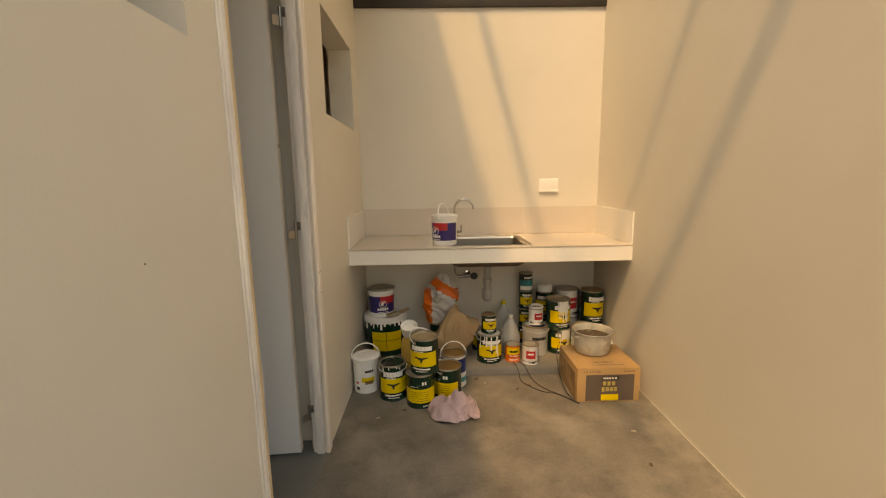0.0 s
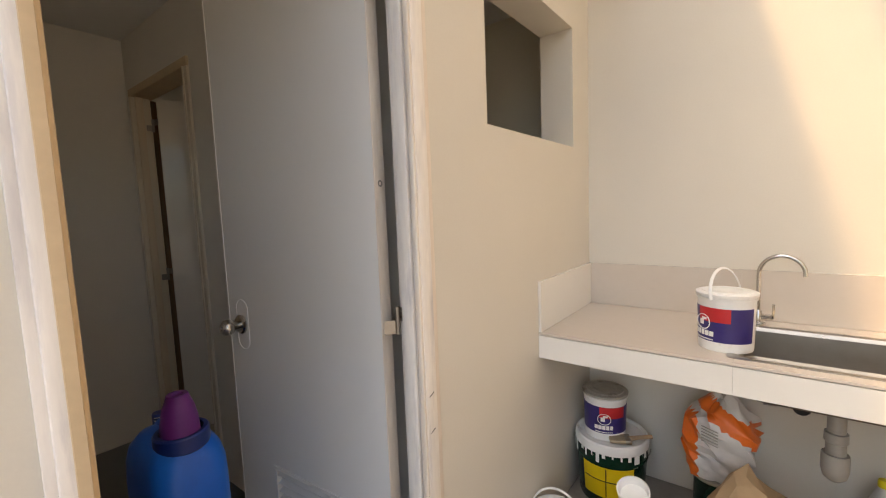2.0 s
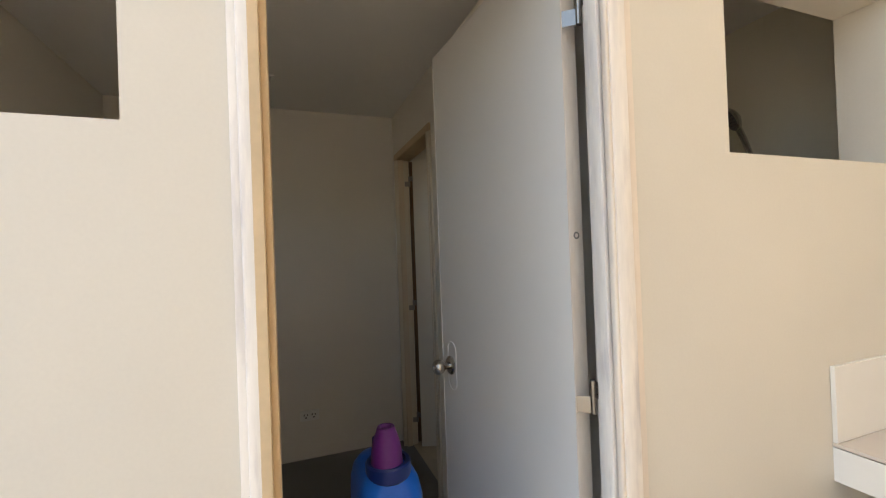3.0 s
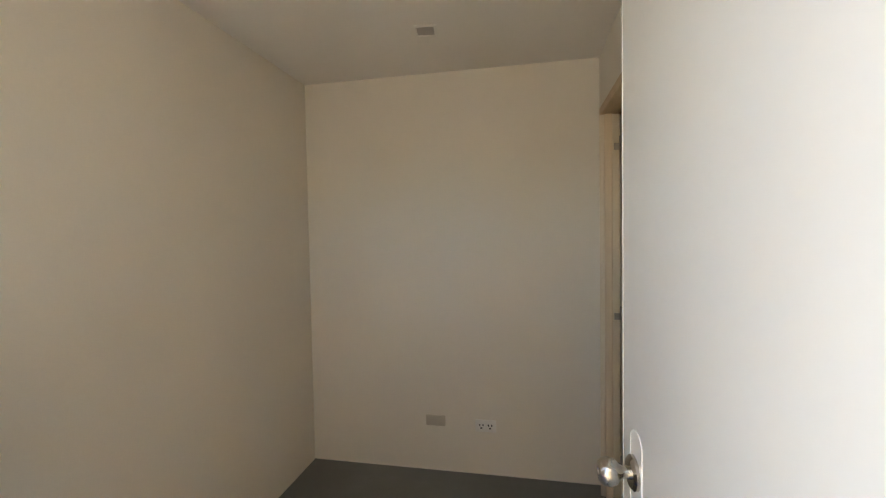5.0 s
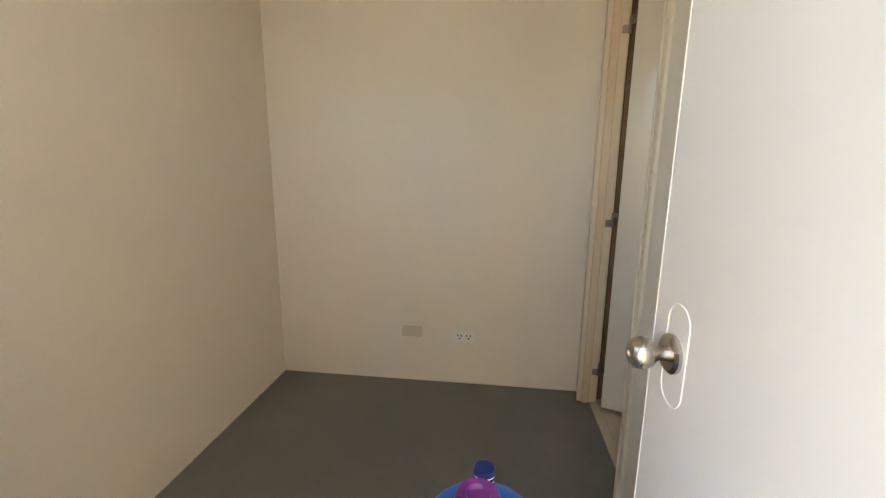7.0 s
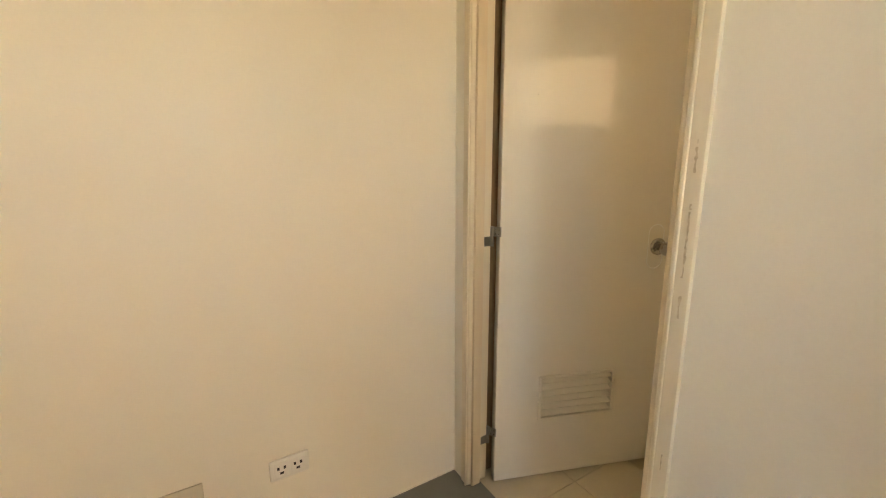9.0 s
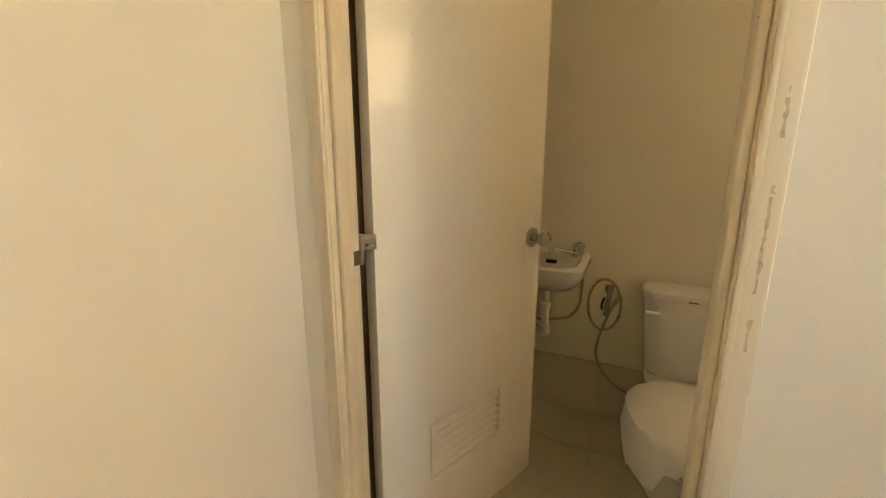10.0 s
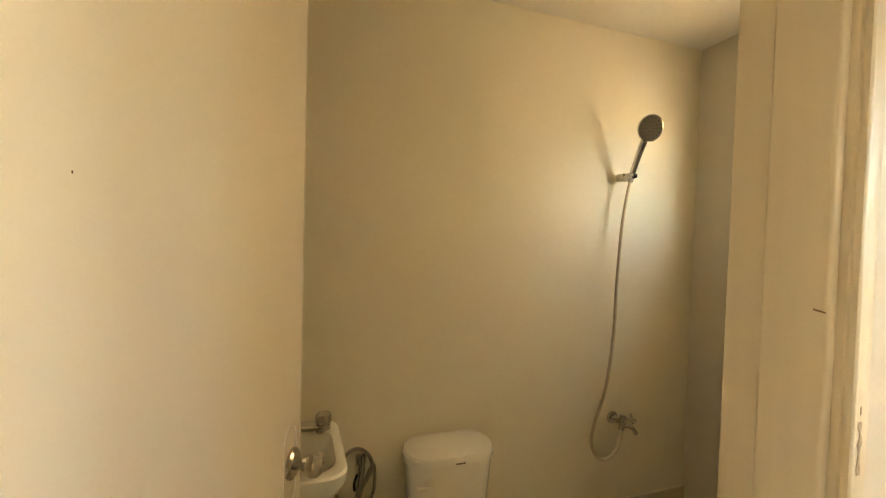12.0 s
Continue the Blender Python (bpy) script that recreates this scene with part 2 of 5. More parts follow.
# Unseen roof; its edge is set to bound the sun on the floor.
structure("roof_slab", bx(XW - 0.12, -6.5, 2.6, -0.10, YB + 0.1, 2.72), M_EXT, "rendered flat roof slab", "roof")
# Unseen blocks, added to shade the back wall and cut the skylight.
structure("sun_blocker", bx(XW - 0.12, -1.95, 3.45, -0.52, YB + 0.1, 6.0, bm=bx(XW - 0.12, -1.95, 2.72, 0.27, YB + 0.1, 3.45)), M_EXT, "unseen rendered blocks added to shade the passage", "wall")
tagged(part("roof_beam", bx(0.0, -0.02, 2.445, XR, 0.0, 2.56, 0.004), M_BEAM), "dark steel roof beam along the back wall", "beam", kind="structure")
# Unseen bars, added only to cast slanting stripes on the right wall.
for x, y, z, w in ((0.27, -1.77, 3.30, 0.030), (-0.30, -2.07, 2.72, 0.046)):
    tagged(part("stripe_caster", bx(x, y - w, z, XR - 0.002, y + w, z + 0.06, 0.004), M_BEAM), "unseen dark bar added to cast a stripe on the wall", "beam", kind="structure")
# Unseen rod, added for the thin slanting shadow on the back wall.
tagged(part("shadow_rod", tube([(0.655, -3.0, 3.2), (0.655, 0.0, 3.2)], 0.036, 12, 1), M_STEEL), "unseen grey rod added to cast a thin wall shadow", "pipe", kind="structure")

part("nail_hole", moved(lathe([(0, 0), (0.0022, 0), (0.0016, 0.0005), (0, 0.0006)], 8), Matrix.Translation((0.0, -2.356, 1.135)) @ Matrix.Rotation(radians(90), 4, "Y")), M_BEAM, bpy.data.objects["wall_east"], "small dark nail hole")

# bathroom floor and skirting tiles
structure("floor_bath", bx(XW, YN + 0.1, -0.06, -T, YB, -0.034), M_GROUT, "beige tiled bathroom floor", "floor")
structure("skirting_bath", bx(XW, YB - 0.004, -0.034, -T, YB, 0.246), M_GROUT, "beige tiled skirting of the bathroom", "trim")
M_CAULK = mat("ragged_white_paint_edge", (0.72, 0.68, 0.60), 0.6, vary=0.12, scale=20, bump=0.5, dist=0.004)


def caulk(name, a, b, label, r=0.0035):
    """A thin uneven line of paint where wall and floor meet."""
    a, b = Vector(a), Vector(b)
    n = int((b - a).length / 0.03)
    pts = [a.lerp(b, i / n) + Vector((0, 0, 0.0015 * noise.noise(Vector((i * 0.7, 1.3, 0))))) for i in range(n + 1)]
    tagged(part(name, tube(pts, r, 6, 1), M_CAULK), label, "trim", kind="structure")


caulk("trim_room_west", (XW, YS, 0.001), (XW, YN, 0.001), "thin ragged paint line at the foot of the wall")
caulk("trim_room_north", (XW, YN, 0.001), (BATH[0], YN, 0.001), "thin ragged paint line at the foot of the wall")
caulk("trim_room_south", (XW, YS, 0.001), (-T, YS, 0.001), "thin ragged paint line at the foot of the wall")
caulk("trim_passage", (XR, -2.24, 0.002), (XR, -0.56, 0.002), "thin ragged paint line at the foot of the wall", 0.002)
caulk("trim_passage_inner", (0.0, -1.26, 0.002), (0.0, -0.56, 0.002), "thin ragged paint line at the foot of the wall", 0.002)

# ---- doors ----


def loft(rings, cap0=False, cap1=True):
    bm = bmesh.new()
    vs = [[bm.verts.new(p) for p in ring] for ring in rings]
    k = len(vs[0])
    for a, b in zip(vs, vs[1:]):
        for i in range(k):
            bm.faces.new((a[i], a[(i + 1) % k], b[(i + 1) % k], b[i]))
    if cap0:
        bm.faces.new(vs[0])
    if cap1:
        bm.faces.new(vs[-1])
    return bm


M_INKMARK = mat("dark_scratch", (0.10, 0.085, 0.075), 0.7, vary=0.2, scale=60, bump=0.0)


def frame_x(name, ya, yb, top, material, label, raw):
    """A door frame set in the wall along y."""
    fr = tagged(new(name), label, "door frame", kind="structure")
    for y0, y1, s in ((ya, ya + 0.03, 1), (yb - 0.034, yb + 0.009, -1)):
        part("jamb", bx(-0.068 if s < 0 else -0.12, y0, 0, 0.012, y1, top - 0.03, 0.004), material, fr)
        if s > 0:
            part("rebate", bx(-0.15, y0 if s > 0 else y1 - 0.012, 0, -0.085 if s < 0 else -0.12, y1 - 0.018 if s > 0 else y1, top - 0.03, 0.002), material, fr)
        inner = y1 if s > 0 else y0
        part("door_stop", bx(-0.050, inner, 0, -0.012, inner + 0.012 * s, top - 0.03, 0.003), raw if s > 0 else material, fr)
        if s > 0:
            part("bare_edge", bx(-0.012, y1 - 0.014, 0, 0.0135, y1 + 0.0015, top - 0.03, 0.001, 1), raw, fr, "bare tan wood edge")
        edge = y0 if s > 0 else y1
        part("trim_strip", bx(0.0, edge - (0.012 if s > 0 else 0.020) * s, 0, 0.006, edge + 0.002 * s, top + 0.01, 0.002), material if s > 0 else M_EDGE, fr)
        if s < 0:
            part("bead", bx(-0.006, y0 - 0.009, 0, 0.010, y0 + 0.001, top - 0.03, 0.004, 3), M_EDGE, fr, "rounded bare wood bead")
            for z, lean in ((0.880, 24), (0.782, 24)):
                part("nail_mark", moved(bx(-0.0004, -0.010, -0.001, 0.0006, 0.010, 0.001), Matrix.Translation((0.0122, y0 + 0.020, z)) @ Matrix.Rotation(radians(lean), 4, "X")), M_INKMARK, fr, "dark nail scratch", False)
    part("head", bx(-0.12, ya, top - 0.03, 0.012, yb, top, 0.004), material, fr)
    return fr


def leaf(name, m, w, h, z0, material, label, louver, knob_s, flip, knob_z=0.975):
    """A hinged leaf: along local x, its seen face at y = 0, its body towards +y."""
    th = 0.036
    d = tagged(thing(name, m, label, "door"), kind="structure")
    s0, s1, v0, v1 = louver
    body = bmesh.new()
    for a in ((0, z0, w, v0), (0, v1, w, h), (0, v0, s0, v1), (s1, v0, w, v1)):
        bx(a[0], 0, a[1], a[2], th, a[3], bm=body)
    part("panel", body, material, d, smooth=False)
    lip = 0.004
    for e in ((-lip, 0.0), (w, w + lip)):
        part("edge_strip", bx(e[0], -0.002, z0, e[1], th + 0.002, h, 0.0015), M_EDGE if e[0] < 0 and not flip else material, d)
    fr = bmesh.new()
    for a in ((s0 - .012, v0 - .012, s1 + .012, v0), (s0 - .012, v1, s1 + .012, v1 + .012), (s0 - .012, v0, s0, v1), (s1, v0, s1 + .012, v1)):
        bx(a[0], -0.004, a[1], a[2], 0.002, a[3], 0.001, 1, bm=fr)
    lv = part("louver_frame", fr, material, d)
    n = 6
    for i in range(n):
        z = v0 + (v1 - v0) * (i + 0.5) / n
        sl = moved(bx(s0, -0.003, -0.002, s1, 0.031, 0.002, 0.0008, 1), Matrix.Translation((0, 0.003, z - 0.007)) @ Matrix.Rotation(radians(25), 4, "X"))
        part("slat", sl, material, lv)
    for s, y in ((-1, 0.0), (1, th)):
        rose = moved(lathe([(0, 0), (0.034, 0), (0.034, 0.006), (0.028, 0.011), (0, 0.011)], 32), Matrix.Translation((knob_s, y, knob_z)) @ Matrix.Rotation(radians(90 if s < 0 else -90), 4, "X"))
        r = part("rose", rose, M_NICKEL, d, "satin nickel rose")
        kb = moved(lathe([(0, 0.008), (0.013, 0.010), (0.012, 0.024), (0.015, 0.030), (0.024, 0.038), (0.028, 0.050), (0.026, 0.062), (0.019, 0.070), (0.008, 0.071), (0.006, 0.068), (0, 0.068)], 32), Matrix.Translation((knob_s, y, knob_z)) @ Matrix.Rotation(radians(90 if s < 0 else -90), 4, "X"))
        part("knob", kb, M_NICKEL, r, "round satin nickel knob")
    # clear plastic film guard round the knob
    g = bmesh.new()
    pts = []
    for i in range(40):
        a = 2 * math.pi * i / 40
        pts.append((knob_s - 0.010 + 0.034 * math.cos(a), 0, knob_z + (0.055 if math.sin(a) > 0 else -0.055) + 0.034 * math.sin(a)))
    ring = tube([(p[0], -0.0008, p[2]) for p in pts] + [(pts[0][0], -0.0008, pts[0][2])], 0.0016, 6, 1)
    part("film_guard", ring, M_FILM, d, "clear film guard stuck round the knob")
    part("latch_plate", bx(w + 0.004, 0.008, knob_z - 0.03, w + 0.0055, 0.028, knob_z + 0.03, 0.0005, 1), M_NICKEL, d)
    return d


def hinge(x, y, z, frame_turn, leaf_turn, frame_up, label):
    """A butt hinge: pin at (x, y, z), one plate on the frame, one on the leaf, each heading its own way."""
    h = thing("door_hinge", pose(x, y, z), label, "hinge", "door hinges")
    part("barrel", lathe([(0, -0.037), (0.006, -0.037), (0.0068, -0.036), (0.0068, -0.0006), (0.006, 0.0), (0.0068, 0.0006), (0.0068, 0.036), (0.006, 0.037), (0, 0.037)], 18), M_STEEL, h)
    for name, turn, up in (("frame_plate", frame_turn, frame_up), ("leaf_plate", leaf_turn, not frame_up)):
        z0, z1 = (0.0, 0.036) if up else (-0.036, 0.0)
        m = Matrix.Rotation(radians(turn), 4, "Z")
        pl_ = part(name, moved(bx(0.0, -0.001, z0, 0.036, 0.001, z1, 0.0005, 1), m), M_STEEL, h)
        for u in (0.014, 0.027):
            for v in (0.010, 0.026):
                part("screw", moved(join(lathe([(0, 0), (0.003, 0), (0.0025, 0.0012), (0, 0.0014)], 10)), m @ Matrix.Translation((u, -0.001, z0 + v)) @ Matrix.Rotation(radians(90), 4, "X")), M_NICKEL, pl_)
    return h


frame_x("door_frame_entry", ENTRY[0], ENTRY[1], ENTRY[2], M_FRAME, "half-painted wooden door frame with bare primed patches", M_RAW)
ENTRY_ANGLE = 180 + 4.2
entry = leaf("door_entry", pose(-0.125, -1.312, 0, 0, 0, ENTRY_ANGLE) @ Matrix.Scale(-1, 4, (0, 1, 0)), 0.735, 2.165, 0.012, M_DOOR, "glossy white enamelled door standing open into the room", (0.15, 0.52, 0.30, 0.475), 0.665, False)
part("screw_hole", moved(lathe([(0.005, 0), (0.0085, 0), (0.0085, 0.001), (0.005, 0.001)], 20), Matrix.Translation((-0.0040, 0.018, 1.428)) @ Matrix.Rotation(radians(-90), 4, "Y")), M_LEDGE, entry, "small round plugged hole")
for z in (1.93, 1.07, 0.21):
    hinge(-0.074, -1.303, z, 2, 232, True, "loose steel butt hinge between entry door and frame")

M_CHIP = mat("chipped_dirty_wood", (0.58, 0.48, 0.345), 0.7, vary=0.25, scale=60, fine=200, bump=0.05, dist=0.0004)
M_BRASS = mat("dull_brass", (0.30, 0.22, 0.12), 0.4, 0.9, vary=0.15, scale=40, bump=0.05)
bf = tagged(new("door_frame_bath"), "cream painted wooden bathroom door frame with chipped edges", "door frame", kind="structure")
for x0, x1, s in ((BATH[0], BATH[0] + 0.045, 1), (BATH[1] - 0.045, BATH[1], -1)):
    part("jamb", bx(x0, YN - 0.012, 0, x1, YN + (0.085 if s > 0 else 0.100), BATH[2] - 0.045, 0.005), M_BFRAME, bf)
    inner = x1 if s > 0 else x0
    part("door_stop", bx(inner, YN + (0.004 if s > 0 else -0.006), 0, inner + 0.014 * s, YN + (0.044 if s > 0 else 0.052), BATH[2] - 0.045, 0.004, 3), M_TANPRIME if s > 0 else M_BFRAME, bf)
    part("bead", bx(inner - 0.014 * s, YN - 0.018, 0, inner - 0.004 * s, YN - 0.010, BATH[2] - 0.045, 0.003), M_BFRAME, bf)
for k, (z0, z1, w) in enumerate(((1.262, 1.292, 0.007), (1.286, 1.312, 0.009), (1.190, 1.202, 0.007), (1.085, 1.186, 0.0065), (1.050, 1.096, 0.008), (0.998, 1.012, 0.009), (0.962, 1.000, 0.006), (1.318, 1.326, 0.004), (0.60, 0.64, 0.005))):
    rc = random.Random(k)
    xc = BATH[1] - 0.016
    n = max(5, int((z1 - z0) / 0.006))
    edge = [(xc + w * rc.uniform(0.05, 0.5), z0 + (z1 - z0) * i / n) for i in range(n + 1)] + [(xc - w * rc.uniform(0.05, 0.5), z0 + (z1 - z0) * i / n) for i in range(n, -1, -1)]
    chip = loft([[(x, YN - 0.0115, v) for x, v in edge], [(x, YN - 0.0124, v) for x, v in edge]], True, True)
    part("paint_chip", chip, M_CHIP, bf, "chipped dirty patch", smooth=False)
part("head", bx(BATH[0], YN - 0.012, BATH[2] - 0.045, BATH[1], YN + 0.105, BATH[2], 0.005), M_RAW, bf, "bare tan wood head")
# Added strip: its dark brown stands in for shade behind the hinge gap.
part("gap_shade_strip", bx(XW + 0.002, YN + 0.1, 0, BATH[0] + 0.012, YN + 0.185, BATH[2] - 0.045, 0.003), M_GAPSCUFF, bf, "dark brown strip painted as shade in the hinge gap")
part("scuff_mark", moved(bx(-0.0006, -0.005, -0.0008, 0.0, 0.005, 0.0008, 0.0002, 1), Matrix.Translation((BATH[1] - 0.059, YN + 0.0005, 1.413)) @ Matrix.Rotation(radians(10), 4, "X")), M_GAPSCUFF, bf, "dark scuff")
part("strike_plate", bx(BATH[1] - 0.0465, YN + 0.078, 0.91, BATH[1] - 0.044, YN + 0.100, 0.98, 0.0008, 1), M_BRASS, bf, "dull brass strike plate")
bath_leaf = leaf("door_bath", pose(-2.255, -1.045, 0, 0, 0, 69.5), 0.71, 2.085, -0.012, M_BDOOR, "glossy cream enamelled bathroom door with louvre, ajar", (0.19, 0.505, 0.255, 0.43), 0.66, True, 0.957)
part("paint_speck", moved(lathe([(0, 0), (0.0009, 0), (0.0007, 0.0004), (0, 0.0005)], 8, (1, 2)), Matrix.Translation((0.124, 0.0, 1.52)) @ Matrix.Rotation(radians(90), 4, "X")), M_INKMARK, bath_leaf, "dark paint speck")
for z in (1.93, 1.02, 0.2):
    hinge(-2.278, -1.068, z, 265, 30, False, "loose steel butt hinge between bathroom door and frame")

# ---- kitchen counter ----
M_GREEN = mat("dark_green_can_paint", (0.007, 0.030, 0.018), 0.22, vary=0.2, scale=14, fine=150, bump=0.10, stain=(0.34, 0.32, 0.27), stain_scale=30, stain_lo=0.645, stain_hi=0.69)
M_YELLOW = mat("yellow_label", (0.74, 0.53, 0.012), 0.35, vary=0.05, scale=14, fine=120, bump=0.05, stain=(0.35, 0.27, 0.08), stain_scale=18, stain_lo=0.68, stain_hi=0.76)
M_WHITE = mat("white_plastic", (0.80, 0.79, 0.76), 0.35, vary=0.04, scale=12, fine=100, bump=0.08, stain=(0.45, 0.41, 0.35), stain_scale=11, stain_lo=0.63, stain_hi=0.78)
M_PRINT = mat("white_print", (0.82, 0.81, 0.77), 0.4, vary=0.05, scale=40, bump=0.0)
M_INK = mat("dark_print", (0.02, 0.02, 0.016), 0.4, vary=0.1, scale=40, bump=0.0)
M_TIN = mat("dull_tin", (0.36, 0.33, 0.27), 0.38, 0.85, vary=0.15, scale=20, fine=200, bump=0.1, stain=(0.20, 0.14, 0.08), stain_scale=14, stain_lo=0.58, stain_hi=0.75)
M_TANLID = mat("paint_smeared_lid", (0.42, 0.34, 0.22), 0.45, 0.3, vary=0.2, scale=16, fine=120, bump=0.3, dist=0.002, stain=(0.75, 0.72, 0.66), stain_scale=12, stain_lo=0.6, stain_hi=0.66)
M_BROWNLID = mat("brown_paint_residue", (0.20, 0.115, 0.035), 0.35, vary=0.25, scale=14, fine=90, bump=0.4, dist=0.003, stain=(0.62, 0.58, 0.5), stain_scale=16, stain_lo=0.66, stain_hi=0.7)
M_GREYLID = mat("dusty_lid", (0.36, 0.34, 0.30), 0.55, 0.2, vary=0.2, scale=12, fine=120, bump=0.25, dist=0.002, stain=(0.18, 0.15, 0.11), stain_scale=16, stain_lo=0.58, stain_hi=0.72)
M_NAVY = mat("navy_label", (0.035, 0.025, 0.14), 0.3, vary=0.1, scale=14, bump=0.03)
M_RED = mat("red_label", (0.50, 0.025, 0.03), 0.35, vary=0.1, scale=14, bump=0.03)
M_ORANGE = mat("orange_label", (0.78, 0.16, 0.02), 0.4, vary=0.1, scale=14, bump=0.03)
M_BLUEP = mat("blue_plastic", (0.005, 0.115, 0.56), 0.32, vary=0.08, scale=8, fine=120, bump=0.12, dist=0.001)
M_NAVYP = mat("dark_blue_plastic", (0.008, 0.024, 0.15), 0.35, vary=0.08, scale=8, fine=120, bump=0.1)
M_PURPLE = mat("purple_plastic", (0.115, 0.016, 0.165), 0.45, vary=0.08, scale=10, fine=120, bump=0.08)
M_TEAL = mat("teal_label", (0.03, 0.22, 0.24), 0.35, vary=0.1, scale=14, bump=0.03)
M_KRAFT = mat("brown_kraft_paper", (0.35, 0.24, 0.135), 0.75, vary=0.08, scale=8, fine=110, bump=0.35, dist=0.002)
M_CARTON = mat("corrugated_carton", (0.39, 0.245, 0.115), 0.75, vary=0.08, scale=5, fine=90, bump=0.25, dist=0.001, stain=(0.30, 0.18, 0.08), stain_scale=6, stain_lo=0.6, stain_hi=0.8)
M_CARTONPRINT = mat("dark_carton_print", (0.10, 0.075, 0.062), 0.7, vary=0.12, scale=7, fine=90, bump=0.15)
M_BAG = mat("white_plastic_bag", (0.74, 0.70, 0.66), 0.35, vary=0.06, scale=10, fine=80, bump=0.2, dist=0.002, transmission=0.15)
M_BAGORANGE = mat("orange_bag_print", (0.82, 0.17, 0.025), 0.38, vary=0.08, scale=10, fine=80, bump=0.2, dist=0.002)
M_CLOTH = mat("pink_cotton_rag", (0.44, 0.34, 0.37), 0.9, vary=0.14, scale=14, fine=260, bump=0.4, dist=0.0015, stain=(0.22, 0.09, 0.10), stain_scale=16, stain_lo=0.60, stain_hi=0.66)
M_HDPE = mat("cloudy_clear_plastic", (0.72, 0.71, 0.68), 0.32, vary=0.04, scale=8, bump=0.05, transmission=0.45, ior=1.3)
M_YJUG = mat("yellow_fluid_bottle", (0.55, 0.36, 0.08), 0.3, vary=0.08, scale=8, bump=0.05, transmission=0.2)
M_YCAP = mat("yellow_cap", (0.75, 0.62, 0.02), 0.4, vary=0.05, bump=0.0)
M_ALU = mat("worn_aluminium", (0.52, 0.49, 0.42), 0.45, 0.15, vary=0.18, scale=16, fine=150, bump=0.15, stain=(0.30, 0.25, 0.18), stain_scale=11, stain_lo=0.54, stain_hi=0.74)
M_GOLD = mat("faded_gold_print", (0.42, 0.32, 0.09), 0.6, vary=0.2, scale=30, bump=0.05)
M_CARTONSIDE = mat("dark_brown_carton", (0.24, 0.16, 0.09), 0.75, vary=0.2, scale=9, fine=90, bump=0.2, dist=0.001, stain=(0.38, 0.25, 0.13), stain_scale=12, stain_lo=0.5, stain_hi=0.65)
M_SOOT = mat("burnt_residue", (0.085, 0.058, 0.032), 0.6, vary=0.3, scale=20, bump=0.4, dist=0.004, stain=(0.25, 0.2, 0.13), stain_scale=10, stain_lo=0.5, stain_hi=0.7)
M_PVC = mat("grey_pvc", (0.30, 0.285, 0.26), 0.4, vary=0.05, bump=0.03)
M_BASIN = mat("sink_steel", (0.30, 0.28, 0.25), 0.40, 1.0, vary=0.06, scale=20, fine=250, bump=0.05)
M_UNDER = mat("dark_brown_sink_underside", (0.10, 0.075, 0.055), 0.6, vary=0.15, scale=12, bump=0.1)
M_CERAMIC = mat("white_ceramic", (0.80, 0.78, 0.72), 0.10, vary=0.015, scale=5, bump=0.0, rough_vary=0.03)
M_WRAP = mat("clear_wrapping_over_ceramic", (0.78, 0.76, 0.70), 0.30, vary=0.02, scale=9, fine=45, bump=0.35, dist=0.003, rough_vary=0.05)
M_HOSE = mat("braided_steel_hose", (0.42, 0.37, 0.29), 0.3, 0.9, vary=0.15, scale=60, fine=500, bump=0.4, dist=0.0006)
M_SHOWERHOSE = mat("satin_shower_hose", (0.58, 0.50, 0.38), 0.34, 0.75, vary=0.05, scale=20, fine=500, bump=0.1, dist=0.0004)
M_BROWNROPE = mat("brown_wood_handle", (0.30, 0.2, 0.11), 0.6, vary=0.2, scale=20, bump=0.2)
M_SPRAY = mat("grey_spray_plastic", (0.22, 0.21, 0.19), 0.4, vary=0.08, bump=0.0)
M_DIFF = mat("lamp_diffuser", (0.52, 0.49, 0.46), 0.5, vary=0.02, bump=0.0)

M_CGROUT = mat("pale_grout", (0.60, 0.54, 0.46), 0.8, vary=0.1, scale=20)
ZC = 0.865
SINK = (0.60, 1.14, -0.56, -0.11)
structure("floor_ledge", bx(0.0, -0.555, -0.02, XR, 0.0, 0.05, 0.014, 3), M_LEDGE, "raised concrete ledge below the counter", "floor", True)
slab = bmesh.new()
for a in ((0.0, -0.59, SINK[0] + 0.02, 0.0), (SINK[1] - 0.02, -0.59, XR, 0.0), (SINK[0] + 0.02, -0.59, SINK[1] - 0.02, SINK[2] + 0.02), (SINK[0] + 0.02, SINK[3] - 0.02, SINK[1] - 0.02, 0.0)):
    bx(a[0], a[1], 0.768, a[2], a[3], ZC - 0.009, bm=slab)
counter = tagged(part("kitchen_counter", slab, M_CGROUT, smooth=False), "tiled concrete kitchen counter with an inset steel sink", "counter", kind="structure")


def tile(x0, y0, z0, x1, y1, z1, material, parent, name="tile"):
    return part(name, bx(x0, y0, z0, x1, y1, z1, 0.0006, 1), material, parent, smooth=False)


G = 0.0002
cols = (0.0, 0.62, 1.20, XR)
for a, b in zip(cols, cols[1:]):
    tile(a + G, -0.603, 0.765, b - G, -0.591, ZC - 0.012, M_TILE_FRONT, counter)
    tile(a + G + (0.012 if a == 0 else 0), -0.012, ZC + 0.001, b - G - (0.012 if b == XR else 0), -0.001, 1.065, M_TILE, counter)
